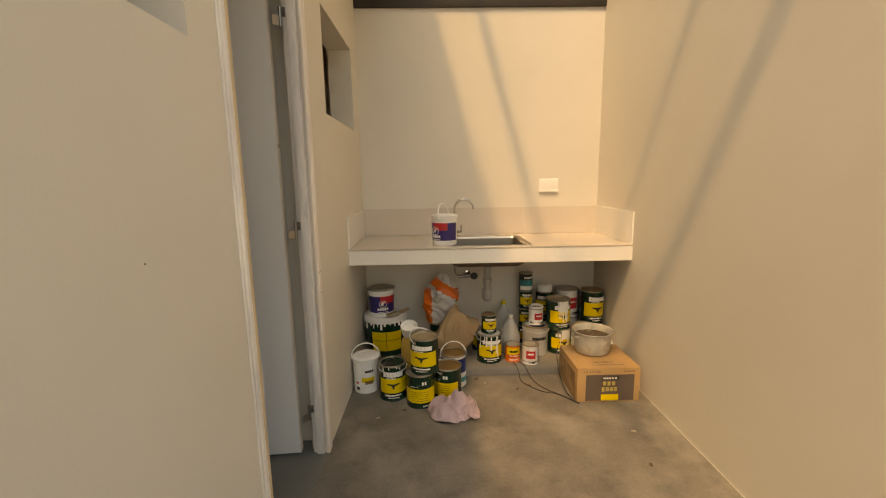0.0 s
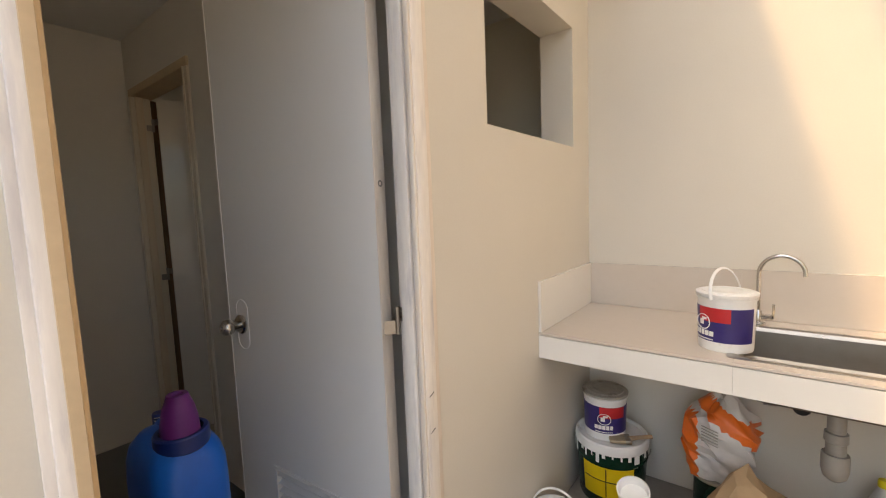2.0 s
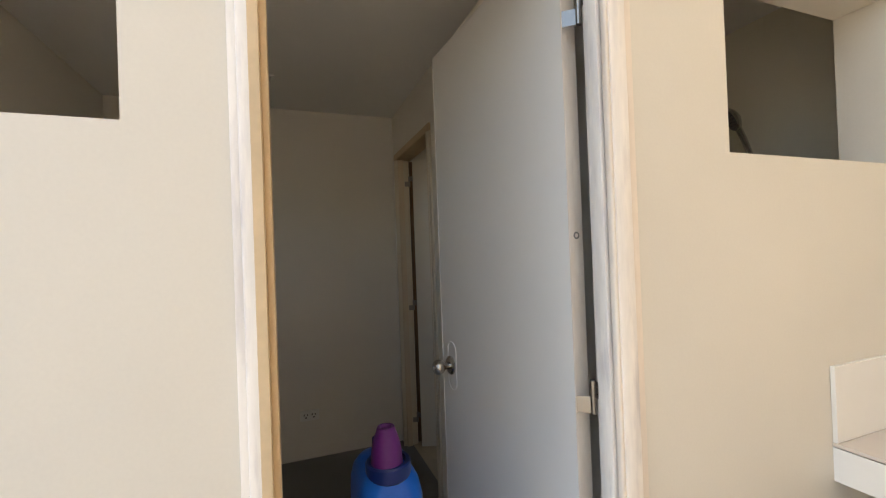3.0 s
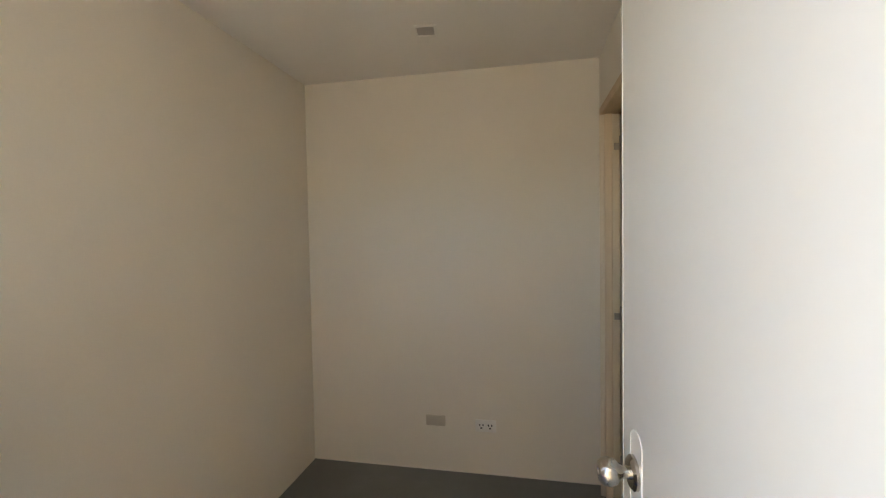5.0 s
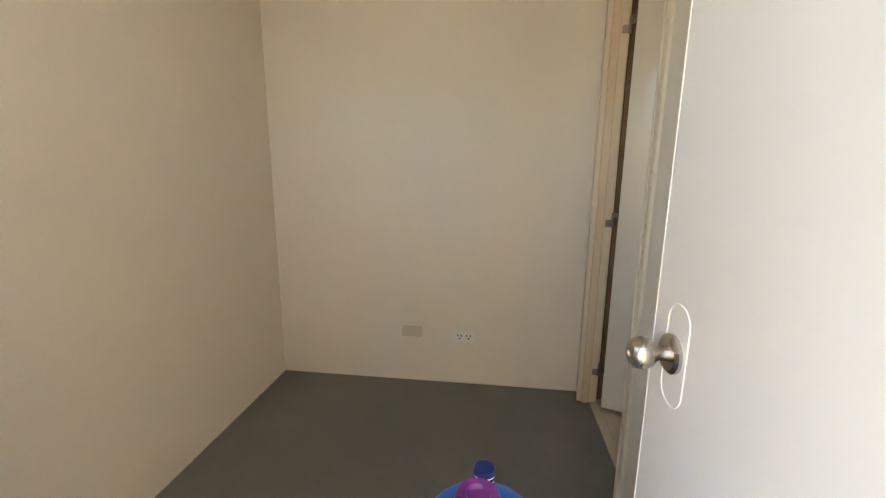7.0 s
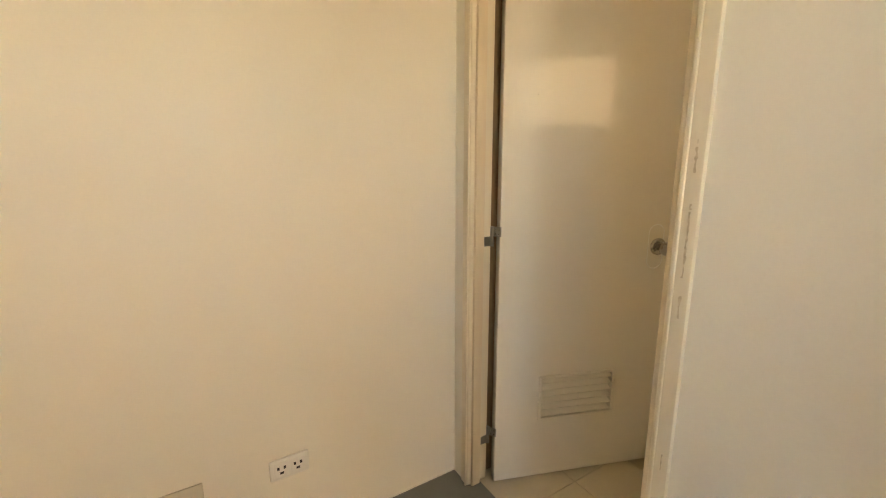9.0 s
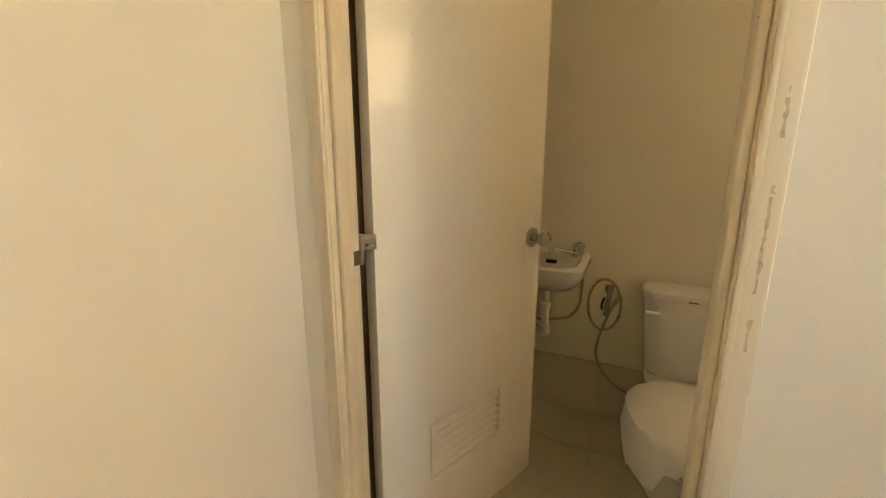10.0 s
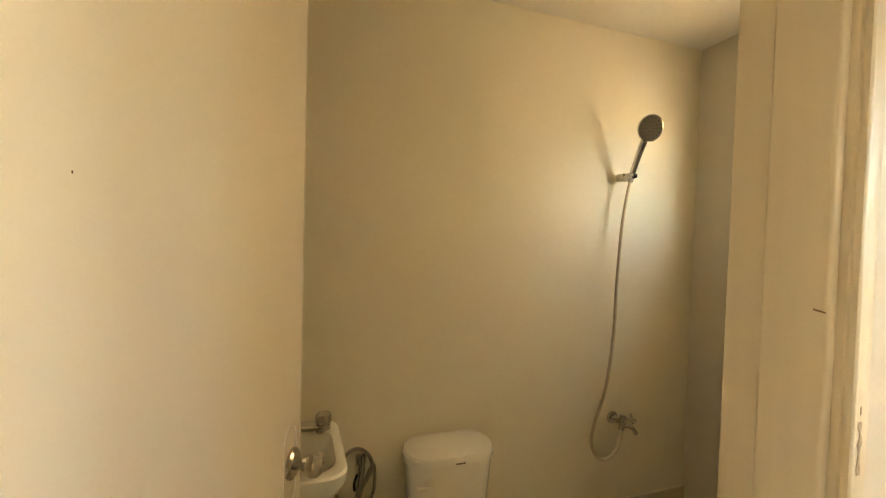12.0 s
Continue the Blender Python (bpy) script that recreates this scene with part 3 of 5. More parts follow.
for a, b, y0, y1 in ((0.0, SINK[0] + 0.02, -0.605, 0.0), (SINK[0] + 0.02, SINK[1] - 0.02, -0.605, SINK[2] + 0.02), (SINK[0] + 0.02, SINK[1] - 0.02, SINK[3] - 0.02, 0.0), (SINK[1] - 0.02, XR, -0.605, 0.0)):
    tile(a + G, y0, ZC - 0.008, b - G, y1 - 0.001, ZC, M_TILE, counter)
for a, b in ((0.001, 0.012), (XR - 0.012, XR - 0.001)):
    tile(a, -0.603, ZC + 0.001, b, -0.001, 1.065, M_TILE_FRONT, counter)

# sink
sk = thing("kitchen_sink", pose((SINK[0] + SINK[1]) / 2, (SINK[2] + SINK[3]) / 2, ZC), "stainless steel single bowl sink set in the counter", "sink")
W2, D2 = (SINK[1] - SINK[0]) / 2, (SINK[3] - SINK[2]) / 2


def rrect(hx, hy, r, z, n=6):
    return [(sx_ * (hx - r) + r * math.cos(radians(a)), sy_ * (hy - r) + r * math.sin(radians(a)), z) for sx_, sy_, a0 in ((1, 1, 0), (-1, 1, 90), (-1, -1, 180), (1, -1, 270)) for a in [a0 + 90 * i / n for i in range(n + 1)]]


part("rim", loft([rrect(W2, D2, 0.02, -0.001), rrect(W2, D2, 0.02, 0.0018), rrect(W2 - 0.010, D2 - 0.010, 0.022, 0.0032), rrect(W2 - 0.026, D2 - 0.026, 0.03, 0.0005), rrect(W2 - 0.032, D2 - 0.032, 0.034, -0.012)], cap1=False), M_STEEL, sk)
part("bowl", loft([rrect(W2 - 0.032, D2 - 0.032, 0.034, -0.012), rrect(W2 - 0.036, D2 - 0.036, 0.04, -0.110), rrect(W2 - 0.06, D2 - 0.06, 0.05, -0.136), rrect(0.05, 0.05, 0.049, -0.139)]), M_BASIN, sk)
# Outside of the bowl, dark brown where the inside is steel.
part("outer_bowl", loft([rrect(W2 - 0.030, D2 - 0.030, 0.034, -0.02), rrect(W2 - 0.034, D2 - 0.034, 0.04, -0.125), rrect(W2 - 0.058, D2 - 0.058, 0.05, -0.145)]), M_UNDER, sk, "dull dark underside")
part("drain_strainer", lathe([(0, -0.138), (0.035, -0.138), (0.04, -0.135), (0.036, -0.136), (0, -0.137)], 24), M_CHROME, sk)
tp = thing("drain_trap", pose(0.885, -0.32, 0), "grey plastic bottle trap below the sink", "drain pipe")
part("tailpipe", lathe([(0.0, 0.722), (0.024, 0.722), (0.024, 0.60), (0.030, 0.598), (0.031, 0.57), (0.026, 0.566), (0.026, 0.50), (0, 0.50)], 24), M_PVC, tp)
part("trap_cup", lathe([(0, 0.53), (0.034, 0.528), (0.036, 0.52), (0.036, 0.475), (0.030, 0.45), (0.018, 0.438), (0, 0.436)], 28), M_PVC, tp)
part("collar", lathe([(0.034, 0.70), (0.036, 0.70), (0.036, 0.685), (0.025, 0.68), (0.025, 0.70)], 24), M_PVC, tp)
vl = thing("angle_valve", pose(0.77, -0.08, 0.565), "small chrome angle valve on the wall", "valve")
part("wall_flange", moved(lathe([(0, 0), (0.028, 0), (0.024, 0.008), (0.01, 0.01), (0.01, 0.08), (0, 0.08)], 20), Matrix.Translation((0, 0.08, 0)) @ Matrix.Rotation(radians(90), 4, "X")), M_CHROME, vl)
part("body", tube([(-0.07, 0, -0.008), (0.0, 0.0, 0.0), (0.05, 0.0, 0.0)], 0.013, 12, 1), M_STEEL, vl)
part("handle", moved(lathe([(0, 0), (0.02, 0), (0.022, 0.006), (0.018, 0.016), (0, 0.018)], 12), Matrix.Translation((0.045, -0.012, 0)) @ Matrix.Rotation(radians(90), 4, "X") @ Matrix.Diagonal((1.25, 1.25, 1.0, 1))), M_BLACK, vl, "black valve handle")
part("supply_hose", tube([(-0.06, 0, 0.0), (-0.09, -0.005, 0.02), (-0.10, -0.01, 0.08), (-0.10, -0.03, 0.17)], 0.006, 8), M_HOSE, vl)

ft = thing("gooseneck_faucet", pose(0.675, -0.075, ZC), "chrome gooseneck kitchen faucet behind the sink", "faucet")
part("base", lathe([(0, 0), (0.026, 0), (0.026, 0.006), (0.016, 0.012), (0.013, 0.05), (0.010, 0.056), (0, 0.056)], 24), M_CHROME, ft)
arc = [(0, 0, 0.05), (0, 0, 0.13), (0, 0, 0.19)] + [(0.068 - 0.068 * math.cos(radians(a)), -0.01 * a / 180, 0.20 + 0.068 * math.sin(radians(a))) for a in (15, 45, 75, 105, 135, 160)] + [(0.136, -0.011, 0.195)]
part("spout", tube(arc, 0.0075, 12), M_CHROME, ft)
part("tap_stem", tube([(0.0, 0.0, 0.032), (0.045, -0.012, 0.032)], 0.010, 12, 1), M_CHROME, ft)
part("tap_lever", tube([(0.045, -0.012, 0.026), (0.047, -0.013, 0.05), (0.047, -0.015, 0.083)], 0.0045, 8, 4), M_CHROME, ft)

# ---- paint tins ----


def blocks(parent, r, z0, z1, a0, a1, n, material=None, gap=0.15, taper=0.0):
    """A row of plain blocks on a can's side, in place of a brand's lettering."""
    step = (a1 - a0) / n
    bm = bmesh.new()
    for i in range(n):
        k = math.sin(12.9 * i + 40 * a0 + 900 * z0)
        join(bm, shell(r + 0.0014, r + 0.0014, z0 + (z1 - z0) * 0.10 * max(0, k), z1 - (z1 - z0) * 0.12 * max(0, -k), a0 + step * i, a0 + step * (i + 1 - gap * (1.3 + k)), 3, 0.0006))
    return part("print_bar", bm, material or M_PRINT, parent)


def bird(r, h, f):
    """A plain spread-winged shape wrapped on a can's side."""
    bm = bmesh.new()
    rows = []
    for i in range(21):
        u = i / 10 - 1
        a = radians(f + 29 * u)
        top = 0.50 + 0.035 * abs(u) ** 1.3 - 0.06 * max(0, abs(u) - 0.6)
        low = top - (0.010 + 0.105 * max(0, 1 - abs(u) * 4.5) + 0.050 * (1 - abs(u)) ** 0.7 + 0.016 * abs(math.sin(11 * u)))
        rows.append([bm.verts.new((q * math.cos(a), q * math.sin(a), z * h)) for q, z in ((r, low), (r + 0.0006, low), (r + 0.0006, top), (r, top))])
    for p, q in zip(rows, rows[1:]):
        for k in range(4):
            bm.faces.new((p[k], p[(k + 1) % 4], q[(k + 1) % 4], q[k]))
    return bm


def bail(r, z, lift, side, material, rad=0.004, flat=0.6):
    """A carrying handle: an arc from ear to ear; lift is its angle from hanging, side its heading."""
    pts = []
    for i in range(13):
        a = math.pi * i / 12
        p = Vector((r * 1.03 * math.cos(a), 0, -r * 1.05 * math.sin(a)))
        p = Matrix.Rotation(radians(lift), 3, "X") @ p
        pts.append(p + Vector((0, 0, z)))
    return moved(tube(pts, rad, 8, 2, flat=flat), Matrix.Rotation(radians(side), 4, "Z"))


def drips(parent, r, z1, seed, a0, a1, n, low):
    rnd = random.Random(seed)
    for i in range(n):
        a = a0 + (a1 - a0) * (i + rnd.random() * 0.8) / n
        w = rnd.uniform(2.0, 5.5)
        part("paint_drip", shell(r + 0.002, r + 0.002, z1 - rnd.uniform(0.25, 1.0) * low, z1, a, a + w, 2, 0.0012), M_PRINT, parent, "white paint drip")


def tin(x, y, z, r, h, label, scheme="green", lid=None, turn=0, handle=None, drip=None, open_top=False, group="paint tins", name="paint_tin", tilt=0):
    """A lever-lid paint tin: body with rims, lid, printed panels, ears and bail. turn: heading of its print, in degrees from the way in."""
    c = thing(name, pose(x, y, z, tilt, 0, turn), label, "paint can", group)
    body_mat = {"green": M_GREEN, "back": M_GREEN, "small": M_GREEN, "white_red": M_WHITE, "orange": M_ORANGE, "teal": M_INK, "grey": M_HDPE, "dark": M_GREEN, "bluewhite": M_WHITE, "blue": M_NAVYP, "wood": M_TANLID}[scheme]
    e = 0.0022
    part("body", lathe([(0, 0.004), (r * 0.97, 0.004), (r * 0.985, 0.0), (r + e, 0.001), (r + e, 0.005), (r, 0.008), (r, h - 0.010), (r + e, h - 0.006), (r + e, h - 0.001), (r - 0.002, h), (r * 0.93, h - 0.001)], 44), body_mat, c)
    part("rim", lathe([(r + e + 0.0006, h - 0.006), (r + e + 0.0008, h - 0.001), (r, h + 0.0015), (r * 0.90, h + 0.001), (r * 0.88, h - 0.006), (r * 0.86, h - 0.006)], 44), M_TIN, c)
    lm = lid or M_GREYLID
    part("lid", lathe([(r * 0.88, h - 0.006), (r * 0.86, h - 0.003), (r * 0.80, h - 0.0025), (r * 0.78, h - 0.007), (r * 0.3, h - 0.0065), (0, h - 0.006)], 44), lm, c)
    f = -90
    if scheme in ("green", "small", "dark"):
        part("yellow_panel", shell(r + 0.0006, r + 0.0006, 0.24 * h, 0.65 * h, f - 66, f + 66, 18, 0.0008), M_YELLOW, c, "yellow printed panel")
        blocks(c, r, 0.70 * h, 0.835 * h, f - 44, f + 44, 6, gap=0.07)
        part("emblem", bird(r + 0.0016, h, f), M_INK, c, "dark winged emblem shape")
        blocks(c, r, 0.15 * h, 0.195 * h, f - 36, f + 36, 14)
        blocks(c, r, 0.09 * h, 0.115 * h, f - 24, f + 24, 12)
        blocks(c, r, 0.655 * h, 0.68 * h, f - 30, f + 10, 8)
    elif scheme == "back":
        part("yellow_panel", shell(r + 0.0006, r + 0.0006, 0.18 * h, 0.60 * h, f - 75, f + 75, 20, 0.0008), M_YELLOW, c, "yellow printed panel")
        for k in range(5):
            blocks(c, r, (0.24 + 0.065 * k) * h, (0.255 + 0.065 * k) * h, f - 40, f + 36, 16, M_INK)
        blocks(c, r, 0.72 * h, 0.82 * h, f + 8, f + 30, 2)
        blocks(c, r, 0.66 * h, 0.675 * h, f - 40, f - 6, 9)
        blocks(c, r, 0.07 * h, 0.10 * h, f + 10, f + 40, 8)
    elif scheme == "white_red":
        part("red_panel", shell(r + 0.0006, r + 0.0006, 0.32 * h, 0.72 * h, f - 34, f + 34, 12, 0.0008), M_RED, c, "red printed panel")
        blocks(c, r, 0.52 * h, 0.60 * h, f - 22, f + 22, 5)
        blocks(c, r, 0.08 * h, 0.20 * h, f - 70, f + 70, 26, M_INK, 0.5)
        part("seam_strip", shell(r + 0.0006, r + 0.0006, 0.03 * h, 0.93 * h, f + 62, f + 68, 2, 0.0008), M_INK, c)
    elif scheme == "orange":
        part("yellow_panel", shell(r + 0.0006, r + 0.0006, 0.46 * h, 0.84 * h, f - 60, f + 60, 14, 0.0008), M_YELLOW, c, "yellow printed band")
        part("red_panel", shell(r + 0.0012, r + 0.0012, 0.30 * h, 0.46 * h, f - 48, f + 48, 12, 0.0008), M_RED, c, "red printed band")
        blocks(c, r, 0.34 * h, 0.42 * h, f - 40, f + 40, 9)
        blocks(c, r, 0.58 * h, 0.72 * h, f - 36, f + 30, 7, M_INK)
        blocks(c, r, 0.12 * h, 0.2 * h, f - 36, f + 36, 10)
    elif scheme == "teal":
        part("teal_panel", shell(r + 0.0006, r + 0.0006, 0.28 * h, 0.62 * h, f - 80, f + 80, 16, 0.0008), M_TEAL, c, "teal printed band")
        part("white_panel", shell(r + 0.0006, r + 0.0006, 0.04 * h, 0.28 * h, f - 80, f + 80, 16, 0.0008), M_PRINT, c, "white printed band")
        blocks(c, r, 0.70 * h, 0.82 * h, f - 40, f + 40, 7)
    elif scheme == "grey":
        blocks(c, r, 0.55 * h, 0.66 * h, f - 34, f + 34, 6, M_INK)
        part("inner_waterline", lathe([(r * 0.9, 0.02), (r * 0.9, 0.4 * h), (0, 0.4 * h)], 32), M_GREYLID, c)
    elif scheme == "bluewhite":
        part("blue_panel", shell(r + 0.0006, r + 0.0006, 0.45 * h, 0.90 * h, f - 95, f + 95, 22, 0.0008), M_NAVYP, c, "dark blue printed band")
        part("blue_panel", shell(r + 0.0006, r + 0.0006, 0.16 * h, 0.30 * h, f - 10, f + 80, 12, 0.0008), M_TEAL, c, "pale blue printed patch")
    elif scheme == "blue":
        blocks(c, r, 0.35 * h, 0.6 * h, f - 50, f + 50, 6)
    if handle:
        lift, side, hm = handle
        part("bail", bail(r + 0.004, h - 0.022, lift, side, hm, 0.0042 if hm is M_WHITE else 0.0022, 0.55), hm, c, "carrying handle")
        for s in (0, 180):
            part("ear", moved(lathe([(0, 0), (0.010, 0), (0.009, 0.004), (0, 0.005)], 12), Matrix.Rotation(radians(side + s), 4, "Z") @ Matrix.Translation((r, 0, h - 0.022)) @ Matrix.Rotation(radians(90), 4, "Y")), M_TIN, c)
    if drip and drip[0] in (7, 9):
        part("paint_splash", shell(r + 0.0018, r + 0.0018, 0.62 * h, h - 0.004, drip[1] + 8, drip[2] - 6, 8, 0.0012), M_PRINT, c, "white paint splash")
    if drip:
        drips(c, r, h - 0.004, *drip)
    return c


def plastic_pail(x, y, z, r, h, label, turn, handle, printed=True, lid_mat=None):
    """A white printed plastic pail with a stepped lid."""
    c = thing("paint_pail", pose(x, y, z, 0, 0, turn), label, "pail", "plastic paint pails")
    rb = r * 0.92
    part("body", lathe([(0, 0.003), (rb - 0.006, 0.003), (rb, 0.0), (rb + 0.001, 0.006), (r * 0.98, h * 0.86), (r + 0.002, h * 0.865), (r + 0.003, h * 0.90), (r, h * 0.905), (r, h * 0.93), (r * 0.94, h * 0.93)], 44), M_WHITE, c)
    part("lid", lathe([(r + 0.004, h * 0.92), (r + 0.005, h * 0.965), (r, h * 0.98), (r * 0.86, h * 0.98), (r * 0.84, h * 0.995), (r * 0.55, h * 1.0), (r * 0.5, h * 0.985), (0, h * 0.985)], 44), lid_mat or M_WHITE, c)
    f = -90
    rl = lambda k: rb + 0.0008 + (r * 0.98 - rb) * k / 0.86
    if printed == "navy":
        part("navy_panel", shell(rl(.16), rl(.74), 0.16 * h, 0.74 * h, f - 110, f + 110, 26, 0.0008), M_NAVY, c, "navy printed band")
        part("red_panel", shell(rl(.5) + .001, rl(.74) + .001, 0.50 * h, 0.74 * h, f - 12, f + 58, 12, 0.0008), M_RED, c, "red printed field")
        part("emblem_ring", moved(tube([(0.027 * math.cos(2 * math.pi * i / 16), 0, 0.024 * math.sin(2 * math.pi * i / 16)) for i in range(17)], 0.0016, 6, 1), Matrix.Translation((0, -rl(.5) - 0.0015, 0.48 * h))), M_PRINT, c, "white emblem ring")
        part("emblem", join(shell(rl(.5) + .002, rl(.5) + .002, 0.43 * h, 0.52 * h, f - 9, f + 2, 4, 0.0008), shell(rl(.5) + .002, rl(.5) + .002, 0.52 * h, 0.56 * h, f - 3, f + 9, 4, 0.0008)), M_PRINT, c, "white emblem shape")
        blocks(c, rl(.3) + .0005, 0.25 * h, 0.34 * h, f - 26, f + 26, 5)
        blocks(c, rl(.2) + .0005, 0.185 * h, 0.205 * h, f - 24, f + 24, 10)
    elif printed:
        blocks(c, rl(.6), 0.60 * h, 0.67 * h, f + 4, f + 44, 4, M_INK)
        part("picture_patch", shell(rl(.3), rl(.46), 0.32 * h, 0.46 * h, f - 12, f + 48, 10, 0.0008), M_YELLOW, c, "small ochre printed picture")
        part("picture_patch", shell(rl(.26), rl(.4) + .001, 0.27 * h, 0.37 * h, f + 2, f + 40, 8, 0.001), M_BROWNLID, c, "brown printed picture")
        blocks(c, rl(.14), 0.10 * h, 0.2 * h, f - 40, f - 24, 3, M_INK)
        blocks(c, rl(.3), 0.28 * h, 0.34 * h, f - 42, f - 28, 2, M_RED)
    if handle is not None:
        lift, side = handle
        part("bail", bail(r + 0.006, h * 0.88, lift, side, M_WHITE, 0.0048, 0.5), M_WHITE, c)
    return c


plastic_pail(0.088, -0.68, 0.0, 0.080, 0.225, "small white plastic paint pail with its handle up", 0, (165, 10), True)
tin(0.262, -0.775, 0.0, 0.078, 0.215, "green and yellow paint tin with a green lid", "green", M_GREEN, 8, (-82, 0, M_WHITE), (1, -140, -40, 4, 0.03))
tin(0.43, -0.862, 0.0, 0.080, 0.196, "green and yellow paint tin seen from its text side", "back", M_GREYLID, 0)
tin(0.457, -0.852, 0.198, 0.080, 0.205, "green and yellow paint tin stacked on another tin", "green", M_TANLID, -12, (120, 62, M_WHITE))
tin(0.590, -0.800, 0.0, 0.080, 0.198, "green and yellow paint tin with brown paint on its lid", "back", M_BROWNLID, -30, (105, 90, M_WHITE))
tin(0.632, -0.636, 0.0, 0.078, 0.205, "blue and white paint tin with a dried ochre lid", "bluewhite", M_BROWNLID, 0, (165, 12, M_WHITE))

# large pail with a smaller one on top
bp_ = thing("large_paint_pail", pose(0.162, -0.205, 0.05), "large dark green paint pail with a wire bail", "pail", "plastic paint pails")
part("body", lathe([(0, 0.004), (0.128, 0.004), (0.134, 0), (0.136, 0.006), (0.147, 0.19), (0.151, 0.192), (0.151, 0.198), (0.148, 0.20), (0.150, 0.262), (0.140, 0.262)], 52), M_GREEN, bp_)
part("lid", lathe([(0.153, 0.245), (0.155, 0.262), (0.152, 0.280), (0.146, 0.286), (0.138, 0.284), (0.134, 0.276), (0.05, 0.274), (0, 0.274)], 52), M_WHITE, bp_, "white paint-smeared lid")
part("yellow_panel", shell(0.1385, 0.1475, 0.045, 0.185, -125, -38, 18, 0.001), M_YELLOW, bp_, "yellow printed panel")
part("frame_line", join(shell(0.1448, 0.1448, 0.120, 0.124, -122, -40, 16, 0.001), shell(0.141, 0.1478, 0.05, 0.18, -84, -82.5, 2, 0.001)), M_INK, bp_)
part("bail", bail(0.156, 0.235, 32, 8, M_TIN, 0.0022, 1.0), M_TIN, bp_, "thin wire bail")
drips(bp_, 0.1515, 0.248, 5, -165, -15, 14, 0.05)
plastic_pail(0.137, -0.215, 0.326, 0.092, 0.205, "white pail with a navy and red label on a larger pail", 14, None, "navy", M_GREYLID)
pb = thing("paint_brush", pose(0.245, -0.265, 0.336, 0, 0, 25), "used flat paint brush lying on the pail lid", "brush")
part("handle", tube([(0.0, 0, 0.010), (0.05, 0.005, 0.018), (0.10, 0.005, 0.026)], 0.010, 10, 4, (1.0, 0.8), 0.6), M_BROWNROPE, pb)
part("bristles", bx(-0.075, -0.03, 0.0, 0.0, 0.03, 0.016, 0.006), M_TANLID, pb)
part("ferrule", bx(-0.012, -0.031, 0.001, 0.012, 0.031, 0.018, 0.003), M_TIN, pb)

yj = thing("fluid_bottle", pose(0.365, -0.640, 0.0), "amber fluid bottle with an upturned white cap", "bottle")
part("body", lathe([(0, 0.002), (0.054, 0.002), (0.058, 0.008), (0.060, 0.05), (0.060, 0.26), (0.052, 0.30), (0.030, 0.325), (0.028, 0.335), (0, 0.335)], 32), M_YJUG, yj)
part("cap", moved(lathe([(0, -0.004), (0.044, -0.004), (0.050, 0.03), (0.052, 0.06), (0.048, 0.062), (0.042, 0.03), (0, 0.028)], 32), Matrix.Translation((-0.005, -0.01, 0.345)) @ Matrix.Rotation(radians(22), 4, "X")), M_WHITE, yj, "white plastic cap")


def crumpled(rx, ry, h, seed, profile, lean=0.0, n=18, rings=11, jag=0.13):
    """A creased bag: a tapering many-sided body with jittered corners, left facetted."""
    rnd = random.Random(seed)
    bm = bmesh.new()
    vs = []
    for j in range(rings + 1):
        f = j / rings
        k = np.interp(f, [p[0] for p in profile], [p[1] for p in profile])
        ring = []
        for i in range(n):
            a = 2 * math.pi * (i + 0.5 * (j % 2)) / n
            c, s_ = math.cos(a), math.sin(a)
            sq = 1 / max(abs(c), abs(s_)) ** 0.45
            q = 1 + jag * rnd.uniform(-1, 1) + 0.10 * math.sin(3 * a + seed + 4 * f)
            ring.append(bm.verts.new((rx * k * c * sq * q + lean * f, ry * k * s_ * sq * q, max(0, h * f + (0.35 * h / rings * rnd.uniform(-1, 1) if 0 < j else 0) + (0.05 * h * math.sin(2 * a + seed) if j > rings - 3 else 0)))))
        vs.append(ring)
    for a, b in zip(vs, vs[1:]):
        for i in range(n):
            bm.faces.new((a[i], a[(i + 1) % n], b[i]))
            bm.faces.new((a[(i + 1) % n], b[(i + 1) % n], b[i]))
    bm.faces.new(vs[0])
    c = bm.verts.new((lean, 0, h * 0.9))
    for i in range(n):
        bm.faces.new((vs[-1][i], vs[-1][(i + 1) % n], c))
    bmesh.ops.subdivide_edges(bm, edges=bm.edges[:], cuts=1, use_grid_fill=True, smooth=0.12)
    return bm


tin(0.555, -0.165, 0.05, 0.075, 0.195, "dark tin hidden behind the paper bag", "dark", M_GREYLID, 180)
pl = thing("plastic_bag", pose(0.560, -0.165, 0.246), "crumpled white plastic bag with orange print", "bag")
body = part("bag_body", crumpled(0.106, 0.080, 0.345, 3, ((0, 0.75), (0.3, 1.05), (0.6, 1.2), (0.8, 0.85), (1.0, 0.18)), 0.025, 20, 12, 0.17), M_BAG, pl, smooth=False)
sx(body.data, 55)
body.data.materials.append(M_BAGORANGE)
for p in body.data.polygons:
    c = p.center
    u = c.z + 0.6 * c.x
    if 0.245 < u < 0.315 or (c.x < -0.06 and c.z < 0.25):
        p.material_index = 1
pr = bmesh.new()
for k in range(6):
    join(pr, moved(bx(-0.030, -0.001, 0, 0.026, 0.001, 0.0035), Matrix.Translation((-0.018, -0.110 + 0.001 * k, 0.235 - 0.012 * k)) @ Matrix.Rotation(radians(16), 4, "Y") @ Matrix.Rotation(radians(-8), 4, "X")))
tagged(part("print_bar", pr, M_GREYLID, pl, "grey printed text lines"), kind="stuff")

kb = thing("paper_bag", pose(0.575, -0.385, 0.125, 6, 38, 12), "crumpled brown kraft paper bag leaning over", "bag")
